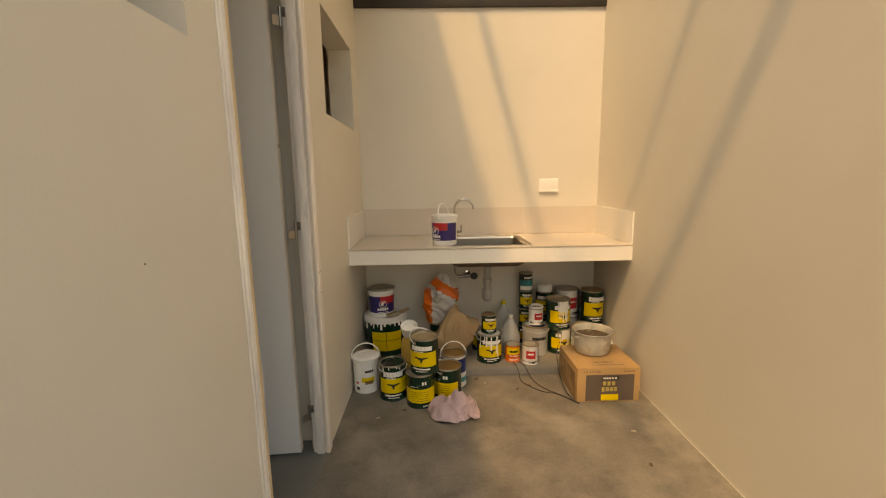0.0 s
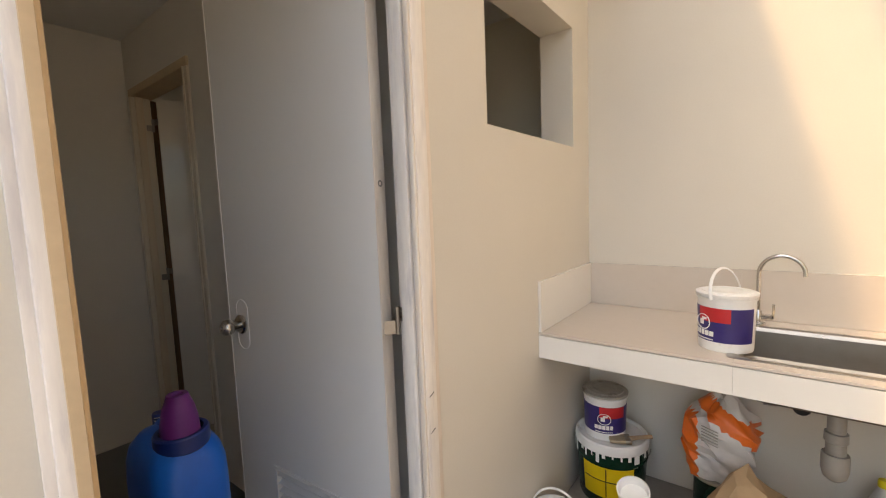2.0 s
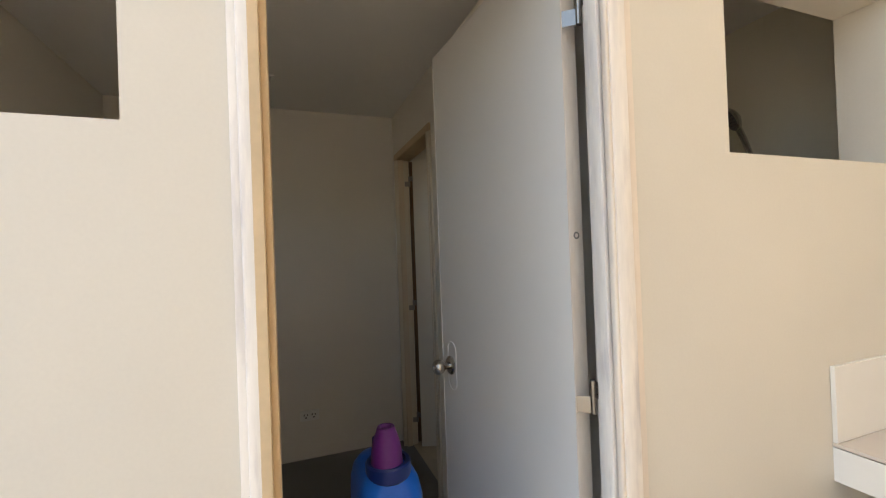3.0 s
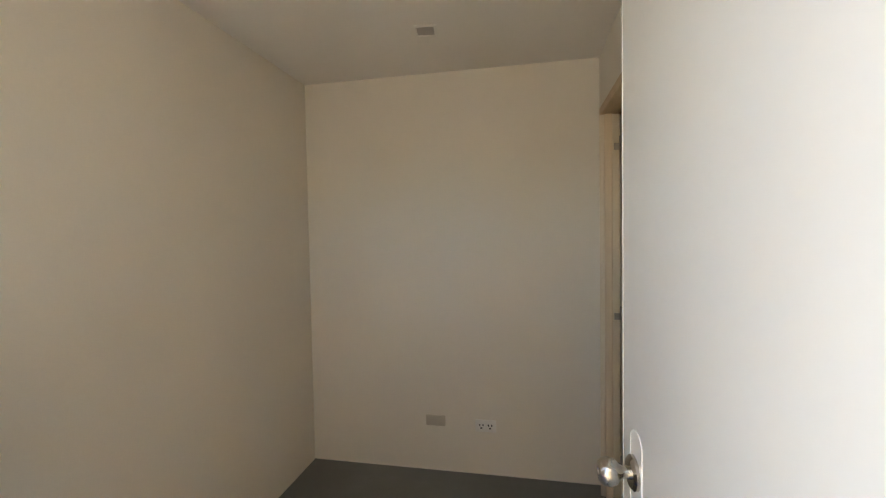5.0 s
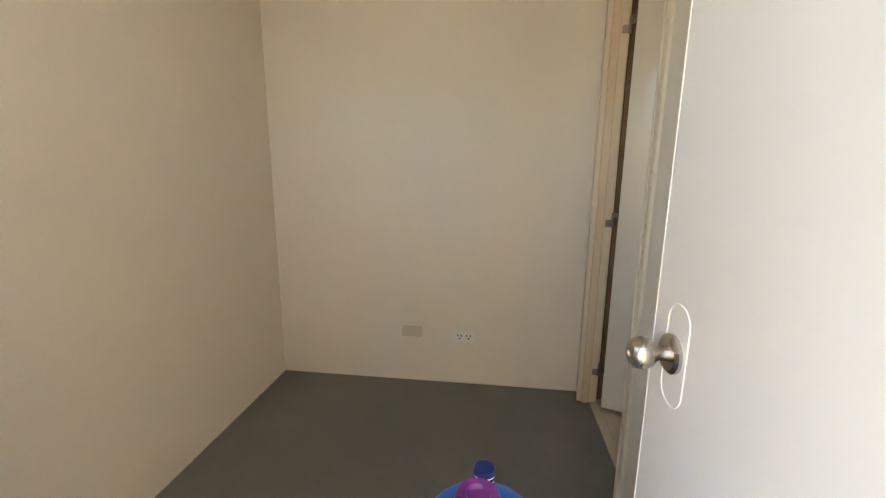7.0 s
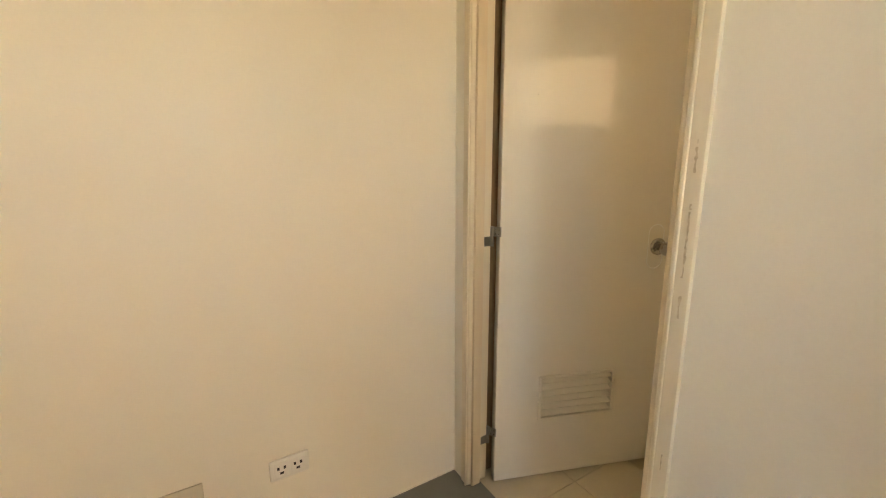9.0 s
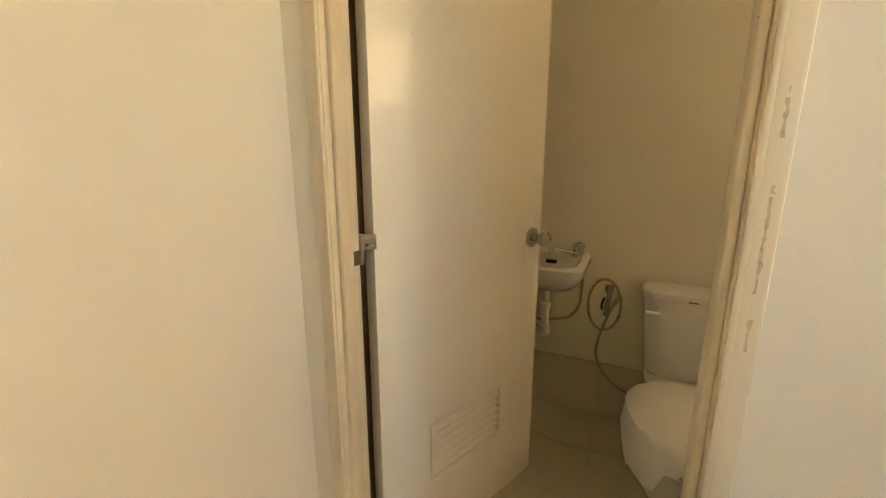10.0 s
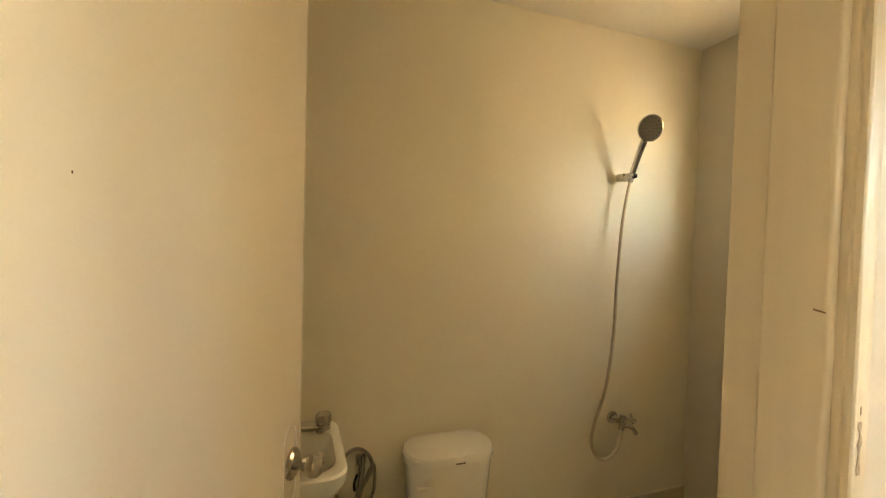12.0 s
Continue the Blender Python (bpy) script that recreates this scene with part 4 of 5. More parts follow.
kraft = part("bag_body", crumpled(0.118, 0.080, 0.285, 8, ((0, 0.86), (0.15, 1.0), (0.5, 1.02), (0.8, 1.0), (0.93, 0.98), (1.0, 0.93)), -0.01, 14, 5, 0.03), M_KRAFT, kb, smooth=False)
sx(kraft.data, 22)

tin(0.888, -0.408, 0.05, 0.084, 0.195, "green and yellow paint tin with a white smeared rim", "green", M_WHITE, 6, (-74, 0, M_WHITE), (3, -150, -50, 6, 0.16))
tin(0.886, -0.402, 0.248, 0.050, 0.125, "small tin with a brown lid stacked on a larger one", "small", M_BROWNLID, 10, group="small tins", name="small_tin")
tin(0.835, -0.215, 0.05, 0.046, 0.155, "small dark tin in the shadow below the counter", "small", M_GREYLID, 0, group="small tins", name="small_tin")


def water_jug(x, y, h, r, label, cap):
    j = thing("water_jug", pose(x, y, 0.05), label, "jug", "cloudy plastic jugs")
    part("body", lathe([(0, 0.003), (r * 0.92, 0.003), (r, 0.012), (r, h * 0.42), (r * 0.93, h * 0.50), (r * 0.62, h * 0.72), (r * 0.30, h * 0.88), (r * 0.22, h * 0.92), (0, h * 0.92)], 32), M_HDPE, j)
    part("cap", lathe([(0, h * 0.92), (r * 0.26, h * 0.92), (r * 0.27, h * 0.93), (r * 0.26, h * 0.985), (r * 0.22, h), (0, h)], 20), cap, j)
    return j


water_jug(1.055, -0.285, 0.275, 0.070, "cloudy clear plastic jug with a pale cap", M_WHITE)
water_jug(1.035, -0.110, 0.325, 0.062, "cloudy clear plastic jug with a yellow cap", M_YCAP)
tin(1.045, -0.428, 0.05, 0.049, 0.118, "small orange and yellow printed tin", "orange", M_GREYLID, 5, group="small tins", name="small_tin")
tin(1.158, -0.470, 0.05, 0.053, 0.132, "small white tin with a red label", "white_red", M_GREYLID, -8, group="small tins", name="small_tin")
clear = tin(1.232, -0.295, 0.05, 0.088, 0.205, "cloudy grey plastic pail with a blue patch on its lid", "grey", M_WHITE, 8, (-80, 0, M_WHITE), name="paint_pail", group="plastic paint pails")
part("lid_label", shell(0.03, 0.074, 0.2065, 0.2065, -150, -30, 14, 0.001), M_BLUEP, clear, "blue lid label")
small_cup = tin(1.236, -0.285, 0.257, 0.050, 0.118, "small white tin with red print and an open rim", "white_red", M_TANLID, 12, group="small tins", name="small_tin")
part("raised_rim", lathe([(0.046, 0.112), (0.052, 0.114), (0.053, 0.128), (0.047, 0.131), (0.041, 0.128), (0.040, 0.108)], 32), M_WHITE, small_cup)
for k, (sc, tx) in enumerate((("small", "small dark green tin at the foot of a stack"), ("small", "small green and yellow tin in a stack"), ("small", "small green and yellow tin in a stack"), ("teal", "small black and teal tin on top of a stack"))):
    tin(1.200, -0.105, 0.05 + 0.135 * k, 0.048, 0.132, tx, sc, M_TIN, 8 * k - 10, group="small tins", name="small_tin")
tin(1.405, -0.285, 0.05, 0.080, 0.180, "green and yellow paint tin with white drips", "green", M_GREYLID, 12, (20, 60, M_TIN), (7, -112, -48, 9, 0.15))
tin(1.392, -0.285, 0.232, 0.083, 0.205, "paint-splashed green and yellow tin stacked on another", "green", M_TANLID, 14, None, (9, -122, -62, 10, 0.19))
tin(1.345, -0.105, 0.05, 0.064, 0.205, "dark green tin behind the others", "dark", M_GREYLID, 0)
tall = tin(1.345, -0.105, 0.257, 0.066, 0.190, "dark green tin with a white cap on its lid", "dark", M_GREYLID, -20)
part("white_cap", lathe([(0, 0.184), (0.050, 0.184), (0.052, 0.19), (0.050, 0.235), (0.046, 0.238), (0, 0.238)], 32), M_WHITE, tall, "white plastic cap")
tin(1.510, -0.100, 0.05, 0.082, 0.205, "white tin with a red label below another", "white_red", M_GREYLID, 0)
tin(1.512, -0.102, 0.257, 0.082, 0.205, "white tin with a red label stacked on another", "white_red", M_GREYLID, 10)
tin(1.655, -0.215, 0.05, 0.072, 0.192, "blue plastic tub below a green tin", "blue", M_BLUEP, 0, name="plastic_tub", group="")
tin(1.655, -0.218, 0.244, 0.082, 0.235, "green and yellow paint tin beside the wall", "green", M_BROWNLID, 12)
tin(1.553, -0.372, 0.05, 0.084, 0.215, "paint tin with a white paint-crusted lid", "white_red", M_TANLID, 0, (40, 20, M_TIN), (11, -150, -60, 8, 0.12))

# carton with printed panel, pot on top
CX, CY, CH = 1.326, -0.912, 0.203
cw, cd = 0.362, 0.345
ct = thing("carton", pose(CX, CY, 0.0), "brown corrugated carton with a dark printed panel", "cardboard box")
part("body", bx(0, 0, 0, cw, cd, CH - 0.004, 0.003), M_CARTON, ct)
part("flap", moved(bx(0, 0, 0, cw, cd / 2 - 0.0015, 0.003), Matrix.Translation((0, 0, CH - 0.0035)) @ Matrix.Rotation(radians(0.6), 4, "X")), M_CARTON, ct)
part("flap", bx(0, cd / 2 + 0.0015, CH - 0.0035, cw, cd, CH - 0.0005), M_CARTON, ct)
# Left side panel, darker brown than the rest of the carton.
part("dark_side_panel", bx(-0.0015, 0.035, 0.008, 0.0, cd - 0.03, 0.165), M_CARTONSIDE, ct, "darker brown side panel")
part("printed_panel", bx(0.050, -0.0015, 0.008, 0.328, 0.0, 0.165), M_CARTONPRINT, ct, "dark printed panel")
part("yellow_patch", bx(0.140, -0.0025, 0.010, 0.240, -0.001, 0.046), M_YELLOW, ct, "yellow printed patch")
for x0, z0, x1, z1, n, ink in ((0.140, 0.134, 0.240, 0.154, 1, M_INK), (0.148, 0.139, 0.232, 0.149, 5, M_PRINT), (0.148, 0.100, 0.226, 0.124, 3, M_GOLD), (0.142, 0.062, 0.236, 0.090, 4, M_GOLD)):
    bm = bmesh.new()
    w = (x1 - x0) / n
    for i in range(n):
        k = 0.5 + 0.5 * math.sin(5.1 * i + 60 * z0)
        proud = 0.0022 if ink is M_INK else 0.0028
        bx(x0 + w * i, -proud, z0 + 0.15 * k * (z1 - z0) * (n > 1), x0 + w * (i + (1 if n == 1 else 0.62 + 0.2 * k)), -0.001, z1, bm=bm)
    part("print_bar", bm, ink, ct, smooth=False)
for k in range(5):
    rc = random.Random(40 + k)
    part("worn_edge", moved(bx(0, 0, 0, rc.uniform(0.015, 0.045), 0.006, 0.0007), Matrix.Translation((rc.uniform(0.02, 0.30), rc.uniform(0.0, 0.006), CH - 0.0006 + 0.0001 * k)) @ Matrix.Rotation(radians(rc.uniform(-6, 6)), 4, "Z")), M_CARTONSIDE, ct, "dark worn patch", False)


def text(body_text, size, m, material, parent):
    cu = bpy.data.curves.new("printed_text", "FONT")
    cu.body, cu.size, cu.extrude = body_text, size, 0.0003
    cu.align_x = "CENTER"
    cu.materials.append(material)
    ob = new("printed_text", cu)
    ob.parent = parent
    ob.matrix_basis = m
    return ob


text("4 X 4 LITERS", 0.019, pose(0.085, -0.0012, 0.178, 90, 0, 0), M_CARTONPRINT, ct)
text("PLASTIC", 0.019, pose(0.300, -0.0012, 0.178, 90, 0, 0), M_CARTONPRINT, ct)
text("THIS SIDE UP", 0.022, pose(0.175, 0.075, CH + 0.0008), M_CARTONPRINT, ct)
text("HANDLE WITH CARE", 0.015, pose(0.215, 0.042, CH + 0.0006), M_CARTONPRINT, ct)
part("print_box", join(bx(0.105, 0.036, CH - 0.0002, 0.135, 0.038, CH + 0.0006), bx(0.105, 0.060, CH - 0.0002, 0.135, 0.062, CH + 0.0006), bx(0.105, 0.038, CH - 0.0002, 0.107, 0.060, CH + 0.0006)), M_CARTONPRINT, ct, smooth=False)

pt = thing("cooking_pot", pose(1.497, -0.668, CH, 0, 0, 12) @ Matrix.Diagonal((0.93, 0.93, 0.92, 1)), "worn aluminium pot with burnt residue on a carton", "pot")
part("body", lathe([(0, 0.003), (0.088, 0.003), (0.102, 0.008), (0.113, 0.03), (0.119, 0.09), (0.121, 0.138), (0.125, 0.147), (0.132, 0.150), (0.134, 0.153), (0.131, 0.156), (0.124, 0.153), (0.118, 0.142), (0.116, 0.11)], 48), M_ALU, pt)
part("residue", lathe([(0.1195, 0.140), (0.1165, 0.112), (0.100, 0.100), (0.05, 0.094), (0, 0.096)], 48), M_SOOT, pt, "dark burnt residue")
for s in (-1, 1):
    part("handle", tube([(s * 0.119, -0.032, 0.122), (s * 0.142, -0.028, 0.124), (s * 0.147, 0, 0.125), (s * 0.142, 0.028, 0.124), (s * 0.119, 0.032, 0.122)], 0.0045, 8), M_ALU, pt)
np_ = thing("newspaper", pose(1.655, -0.490, 0.05, 0, 0, 5), "crumpled sheet of newspaper behind the carton", "paper")
part("sheet", crumpled(0.055, 0.045, 0.165, 21, ((0, 1.0), (0.6, 1.1), (1.0, 0.7)), 0.0, 12, 6, 0.2), M_PRINT, np_, smooth=False)

# rag on the floor
rg = thing("rag", pose(0.618, -0.985, 0.0), "crumpled pink cotton rag on the floor", "rag")
bm = bmesh.new()
N = 64
grid = []
for j in range(N):
    row = []
    for i in range(N):
        u, v = i / (N - 1) * 2 - 1, j / (N - 1) * 2 - 1
        k = 1 / max(1.0, (abs(u) ** 3 + abs(v) ** 3) ** (1 / 3))
        x, y = u * 0.140 * k, v * 0.115 * k
        q = Vector((x * 10, y * 10, 4.2))
        fold = 1 - (abs(noise.noise(q)) ** 1.25) * 3.0
        fold2 = 1 - abs(noise.noise(q * 2.6 + Vector((3, 1, 7)))) * 2
        dome = max(0.0, 1 - max(abs(u), abs(v)) ** 3)
        z = 0.003 + 0.078 * (0.25 + 0.75 * dome) * max(0.04, fold) + 0.013 * max(0, fold2) * (0.3 + 0.7 * dome) + 0.085 * max(0, 1 - math.hypot((x - 0.02) / 0.05, (y - 0.045) / 0.075)) ** 0.8
        x += 0.045 * noise.noise(q * 0.7 + Vector((9, 0, 0)))
        y += 0.045 * noise.noise(q * 0.7 + Vector((0, 9, 0)))
        row.append(bm.verts.new((x, y, max(0.001, z))))
    grid.append(row)
for j in range(N - 1):
    for i in range(N - 1):
        bm.faces.new((grid[j][i], grid[j][i + 1], grid[j + 1][i + 1], grid[j + 1][i]))
part("cloth", bm, M_CLOTH, rg)

# wires over the ledge
for k, pts in enumerate(([(1.04, -0.46, 0.053), (1.05, -0.53, 0.055), (1.06, -0.575, 0.03), (1.065, -0.66, 0.004), (1.155, -0.78, 0.004), (1.24, -0.82, 0.004), (1.335, -0.935, 0.004)], [(1.08, -0.47, 0.053), (1.105, -0.54, 0.055), (1.12, -0.575, 0.028), (1.14, -0.65, 0.004), (1.19, -0.76, 0.004), (1.25, -0.825, 0.006), (1.335, -0.93, 0.005)], [(1.318, -0.56, 0.20), (1.300, -0.60, 0.15), (1.29, -0.70, 0.07), (1.295, -0.82, 0.02), (1.318, -0.92, 0.004)])):
    w = thing("loose_wire", pose(0, 0, 0), "thin black wire lying over the concrete", "wire", "loose wires")
    part("strand", tube(pts, 0.0026, 6), M_BLACK, w)
# bits of litter on the floor
rnd = random.Random(4)
for k, (x, y) in enumerate(((0.83, -0.66), (0.78, -0.60), (1.02, -0.74), (0.20, -1.02), (0.34, -0.95), (1.48, -1.45), (1.52, -1.2), (1.1, -0.70))):
    lt = tagged(part("litter_chip", moved(bx(-0.012, -0.007, 0, 0.012, 0.007, 0.003, 0.001, 1), pose(x, y, 0.0, 0, 0, rnd.uniform(0, 180))), M_SOOT if k % 3 else M_TIN), "small dark chip of litter on the concrete", "litter", "litter on the floor")

plastic_pail(0.592, -0.440, ZC, 0.083, 0.192, "white pail with a navy and red label on the counter", -46, (170, 112), "navy")


# ---- wall plates ----
def plate(name, m, w, h, label, kind):
    p = thing(name, m, label, "outlet")
    part("cover", bx(-w / 2, -0.008, -h / 2, w / 2, 0, h / 2, 0.003), M_IVORY if kind == "blank" else M_PLATE, p)
    if kind == "switch":
        part("hood", bx(-w / 2 + 0.004, -0.016, -h / 2 + 0.004, w / 2 - 0.004, -0.006, h / 2 - 0.004, 0.005), M_PLATE, p)
        part("lower_lip", bx(-w / 2, -0.019, -h / 2 - 0.002, w / 2, -0.006, -h / 2 + 0.016, 0.003), M_PLATE, p)
    if kind == "duplex":
        for s in (-1, 1):
            o = part("socket_insert", bx(s * 0.026 - 0.022, -0.0095, -0.026, s * 0.026 + 0.022, -0.007, 0.026, 0.001, 1), M_PLATE, p)
            for dx, dz, a, b in ((-0.010, 0.007, 0.0035, 0.009), (0.010, 0.007, 0.0035, 0.009), (0.0, -0.011, 0.006, 0.006)):
                part("slot", bx(s * 0.026 + dx - a, -0.0102, dz - b / 2 - 0.002, s * 0.026 + dx + a, -0.009, dz + b / 2), M_BLACK, o)
    return p


plate("wall_outlet", pose(1.38, -0.001, 1.222), 0.142, 0.098, "white hooded wall outlet above the counter", "switch")
plate("wall_outlet", pose(XW + 0.001, -1.8155, 0.300, 0, 0, 90), 0.125, 0.074, "white duplex wall outlet near the floor", "duplex")
plate("blank_plate", pose(XW + 0.001, -2.1245, 0.314, 0, 0, 90), 0.122, 0.066, "beige painted blank wall plate near the floor", "blank")

dl = thing("ceiling_downlight", pose(-1.872, -2.025, HC, 0, 0, 8), "small square unlit downlight in the ceiling", "lamp")
part("trim", loft([rrect(0.055, 0.055, 0.004, 0.0, 2), rrect(0.055, 0.055, 0.004, -0.006, 2), rrect(0.045, 0.045, 0.004, -0.008, 2), rrect(0.040, 0.040, 0.004, -0.002, 2)], cap1=False), M_PLATE, dl)
part("diffuser", bx(-0.04, -0.04, -0.003, 0.04, 0.04, -0.001), M_DIFF, dl)

# ---- blue jerrycan and cup ----
jc = thing("jerrycan", pose(-0.588, -1.668, 0.0) @ Matrix.Diagonal((1, 1, 1.016, 1)), "tall bright blue plastic jerrycan on the grey floor", "jerrycan")
JX, JY = 0.138, 0.093
part("body", loft([rrect(JX * .94, JY * .92, 0.05, 0.0), rrect(JX, JY, 0.055, 0.02), rrect(JX, JY, 0.055, 0.25), rrect(JX * .985, JY * .98, 0.055, 0.27), rrect(JX, JY, 0.055, 0.29), rrect(JX, JY, 0.055, 0.64), rrect(JX * .98, JY * .98, 0.055, 0.695), rrect(JX * .92, JY * .91, 0.06, 0.733), rrect(JX * .76, JY * .74, 0.06, 0.762), rrect(JX * .5, JY * .5, 0.04, 0.774)], True, True), M_BLUEP, jc)
part("mouth_collar", moved(lathe([(0.062, 0.745), (0.066, 0.75), (0.066, 0.785), (0.062, 0.79), (0.052, 0.79), (0.050, 0.76)], 36), Matrix.Translation((0.057, 0.0, 0))), M_NAVYP, jc, "dark blue mouth collar")
part("carry_handle", tube([(0.02, 0, 0.745), (-0.02, 0, 0.760), (-0.07, 0.0, 0.768), (-0.105, 0.0, 0.745), (-0.124, 0, 0.70)], 0.018, 12, 6), M_BLUEP, jc)
cap = part("spout_cap", moved(lathe([(0, 0.75), (0.018, 0.75), (0.018, 0.806), (0.016, 0.809), (0, 0.809)], 24), Matrix.Translation((-0.098, 0.000, -0.016))), M_NAVYP, jc, "ribbed dark blue spout cap")
for k in range(3):
    part("cap_mark", moved(shell(0.0182, 0.0182, 0.783 + 0.008 * k, 0.7852 + 0.008 * k, -60, 60, 8, 0.0006), Matrix.Translation((-0.098, 0.000, -0.016))), M_PRINT, cap)
pc = thing("plastic_cup", pose(-0.520, -1.674, 0.764), "tall purple plastic cup upturned on the jerrycan", "cup")
part("cup_body", lathe([(0.042, 0.0), (0.0455, 0.002), (0.046, 0.03), (0.044, 0.07), (0.037, 0.105), (0.028, 0.128), (0.026, 0.137), (0.024, 0.14), (0.016, 0.139), (0.013, 0.134), (0, 0.134)], 40), M_PURPLE, pc)

# ---- bathroom ----
bs = thing("wash_basin", pose(-2.084, YB - 0.001, 0.795), "small white ceramic wall-hung wash basin", "basin")
BW, BD = 0.215, 0.195


def ring2(hx, hy, r, z, dy, n=6):
    return [(p[0], p[1] + dy, p[2]) for p in rrect(hx, hy, r, z, n)]


part("basin_body", loft([ring2(.09, .09, .06, -0.135, -0.15), ring2(.165, .15, .08, -0.110, -0.185), ring2(BW - .012, BD - .012, .07, -0.066, -BD), ring2(BW, BD, .06, -0.03, -BD), ring2(BW, BD, .06, -0.006, -BD), ring2(BW - .006, BD - .006, .058, 0.0, -BD), ring2(BW - .03, BD - .055, .07, 0.0, -BD - 0.025), ring2(BW - .045, BD - .07, .07, -0.02, -BD - 0.025), ring2(BW - .08, BD - .1, .06, -0.085, -BD - 0.02), ring2(.06, .05, .045, -0.10, -BD - 0.02)], True, True), M_CERAMIC, bs)
part("overflow_slot", bx(0.02, -0.116, -0.046, 0.07, -0.096, -0.030, 0.004), M_BLACK, bs, "dark overflow slot")
tapm = thing("basin_tap", pose(-1.924, YB - 0.074, 0.786) @ Matrix.Diagonal((1.2, 1.2, 1.25, 1)), "chrome pillar tap on the wash basin", "faucet")
part("column", lathe([(0, 0), (0.024, 0), (0.024, 0.005), (0.020, 0.008), (0.020, 0.022), (0.0225, 0.025), (0.0235, 0.044), (0.021, 0.049), (0.012, 0.051), (0, 0.051)], 28), M_NICKEL, tapm)
part("spout", tube([(-0.010, -0.010, 0.014), (-0.040, -0.020, 0.018), (-0.075, -0.026, 0.024), (-0.098, -0.030, 0.025)], 0.007, 10, 5, (1.1, 0.8)), M_CHROME, tapm)
part("nozzle", moved(lathe([(0, 0), (0.0085, 0), (0.0085, 0.016), (0, 0.016)], 14), Matrix.Translation((-0.098, -0.030, 0.012))), M_CHROME, tapm)
bt = thing("basin_trap", pose(-2.042, -0.010, 0), "white plastic waste pipe below the basin", "drain pipe")
part("waste_pipe", lathe([(0, 0.66), (0.018, 0.66), (0.018, 0.58), (0.024, 0.578), (0.024, 0.55), (0.019, 0.548), (0.019, 0.47), (0.026, 0.468), (0.026, 0.43), (0.018, 0.42), (0, 0.418)], 24), M_CERAMIC, bt)
part("wall_arm", tube([(0, 0, 0.455), (-0.06, 0.06, 0.448), (-0.115, 0.13, 0.438), (-0.124, 0.167, 0.436)], 0.015, 12), M_CERAMIC, bt)
part("wall_ring", moved(lathe([(0.016, 0), (0.034, 0), (0.034, 0.012), (0.016, 0.016)], 24), Matrix.Translation((-0.124, 0.168, 0.436)) @ Matrix.Rotation(radians(90), 4, "X")), M_BLACK, bt, "black wall ring")
sh = thing("supply_hose", pose(0, 0, 0), "thin grey flexible hose below the basin", "hose")
part("hose", tube([(-1.895, 0.055, 0.69), (-1.898, 0.06, 0.62), (-1.905, 0.075, 0.555), (-1.945, 0.09, 0.487), (-2.02, 0.105, 0.457), (-2.10, 0.135, 0.432), (-2.150, 0.156, 0.430)], 0.007, 8), M_HOSE, sh)

# hand spray with looped hose
hp = thing("bidet_spray", pose(-1.795, YB, 0.545), "bidet spray with a looped steel hose on the wall", "bidet spray")
part("wall_holder", bx(-0.006, -0.030, 0.075, 0.030, -0.001, 0.105, 0.004), M_CHROME, hp)
part("spray_handle", tube([(0.012, -0.030, 0.11), (0.014, -0.034, 0.06), (0.008, -0.034, 0.0), (0.0, -0.03, -0.04)], 0.011, 12, 6, (1.15, 0.8)), M_CHROME, hp)
part("trigger", tube([(-0.004, -0.046, 0.05), (-0.014, -0.048, 0.02), (-0.012, -0.044, -0.01)], 0.005, 8, 4), M_BLACK, hp, "black trigger")
loop = [(0.0, -0.028, -0.04), (0.03, -0.022, 0.0), (0.055, -0.018, 0.045)] + [(-0.005 + 0.072 * math.cos(radians(a)), -0.016, 0.005 + 0.125 * math.sin(radians(a))) for a in (50, 85, 120, 155, 190, 225, 260, 295, 325, 350)] + [(0.06, -0.014, 0.06), (0.03, -0.012, 0.0), (0.0, -0.016, -0.10), (-0.018, -0.022, -0.17), (-0.022, -0.028, -0.25), (0.02, -0.032, -0.34), (0.09, -0.034, -0.395), (0.15, -0.034, -0.412), (0.205, -0.03, -0.414)]
part("hose", tube(loop, 0.0065, 8, 5), M_HOSE, hp)
av = thing("toilet_valve", pose(-1.590, YB - 0.03, 0.146), "dark angle valve beside the toilet", "valve")
part("body", tube([(0.0, 0.03, 0), (0.0, -0.01, 0)], 0.012, 12, 1), M_NICKEL, av)
part("handle", moved(lathe([(0, 0), (0.018, 0), (0.020, 0.01), (0.014, 0.022), (0, 0.024)], 12), Matrix.Translation((0, -0.01, 0)) @ Matrix.Rotation(radians(90), 4, "X")), M_BLACK, av, "black valve handle")
part("riser", tube([(0.0, -0.005, 0.0), (0.01, -0.005, 0.06), (0.02, -0.01, 0.14), (0.03, -0.015, 0.185)], 0.006, 8), M_HOSE, av)

# toilet
to = thing("toilet", pose(-1.478, YB - 0.030, -0.034), "white close-coupled toilet with a wrapped seat", "toilet")
part("tank", loft([ring2(.118, .072, .06, 0.362, -0.095), ring2(.134, .084, .065, 0.380, -0.095), ring2(.146, .088, .065, 0.52, -0.095), ring2(.160, .090, .065, 0.700, -0.095)], True, True), M_CERAMIC, to)
part("tank_lid", loft([ring2(.160, .088, .08, 0.701, -0.097, 10), ring2(.170, .097, .09, 0.705, -0.100, 10), ring2(.172, .099, .092, 0.728, -0.100, 10), ring2(.166, .094, .088, 0.738, -0.100, 10), ring2(.10, .05, .045, 0.743, -0.100, 10)], True, True), M_CERAMIC, to)
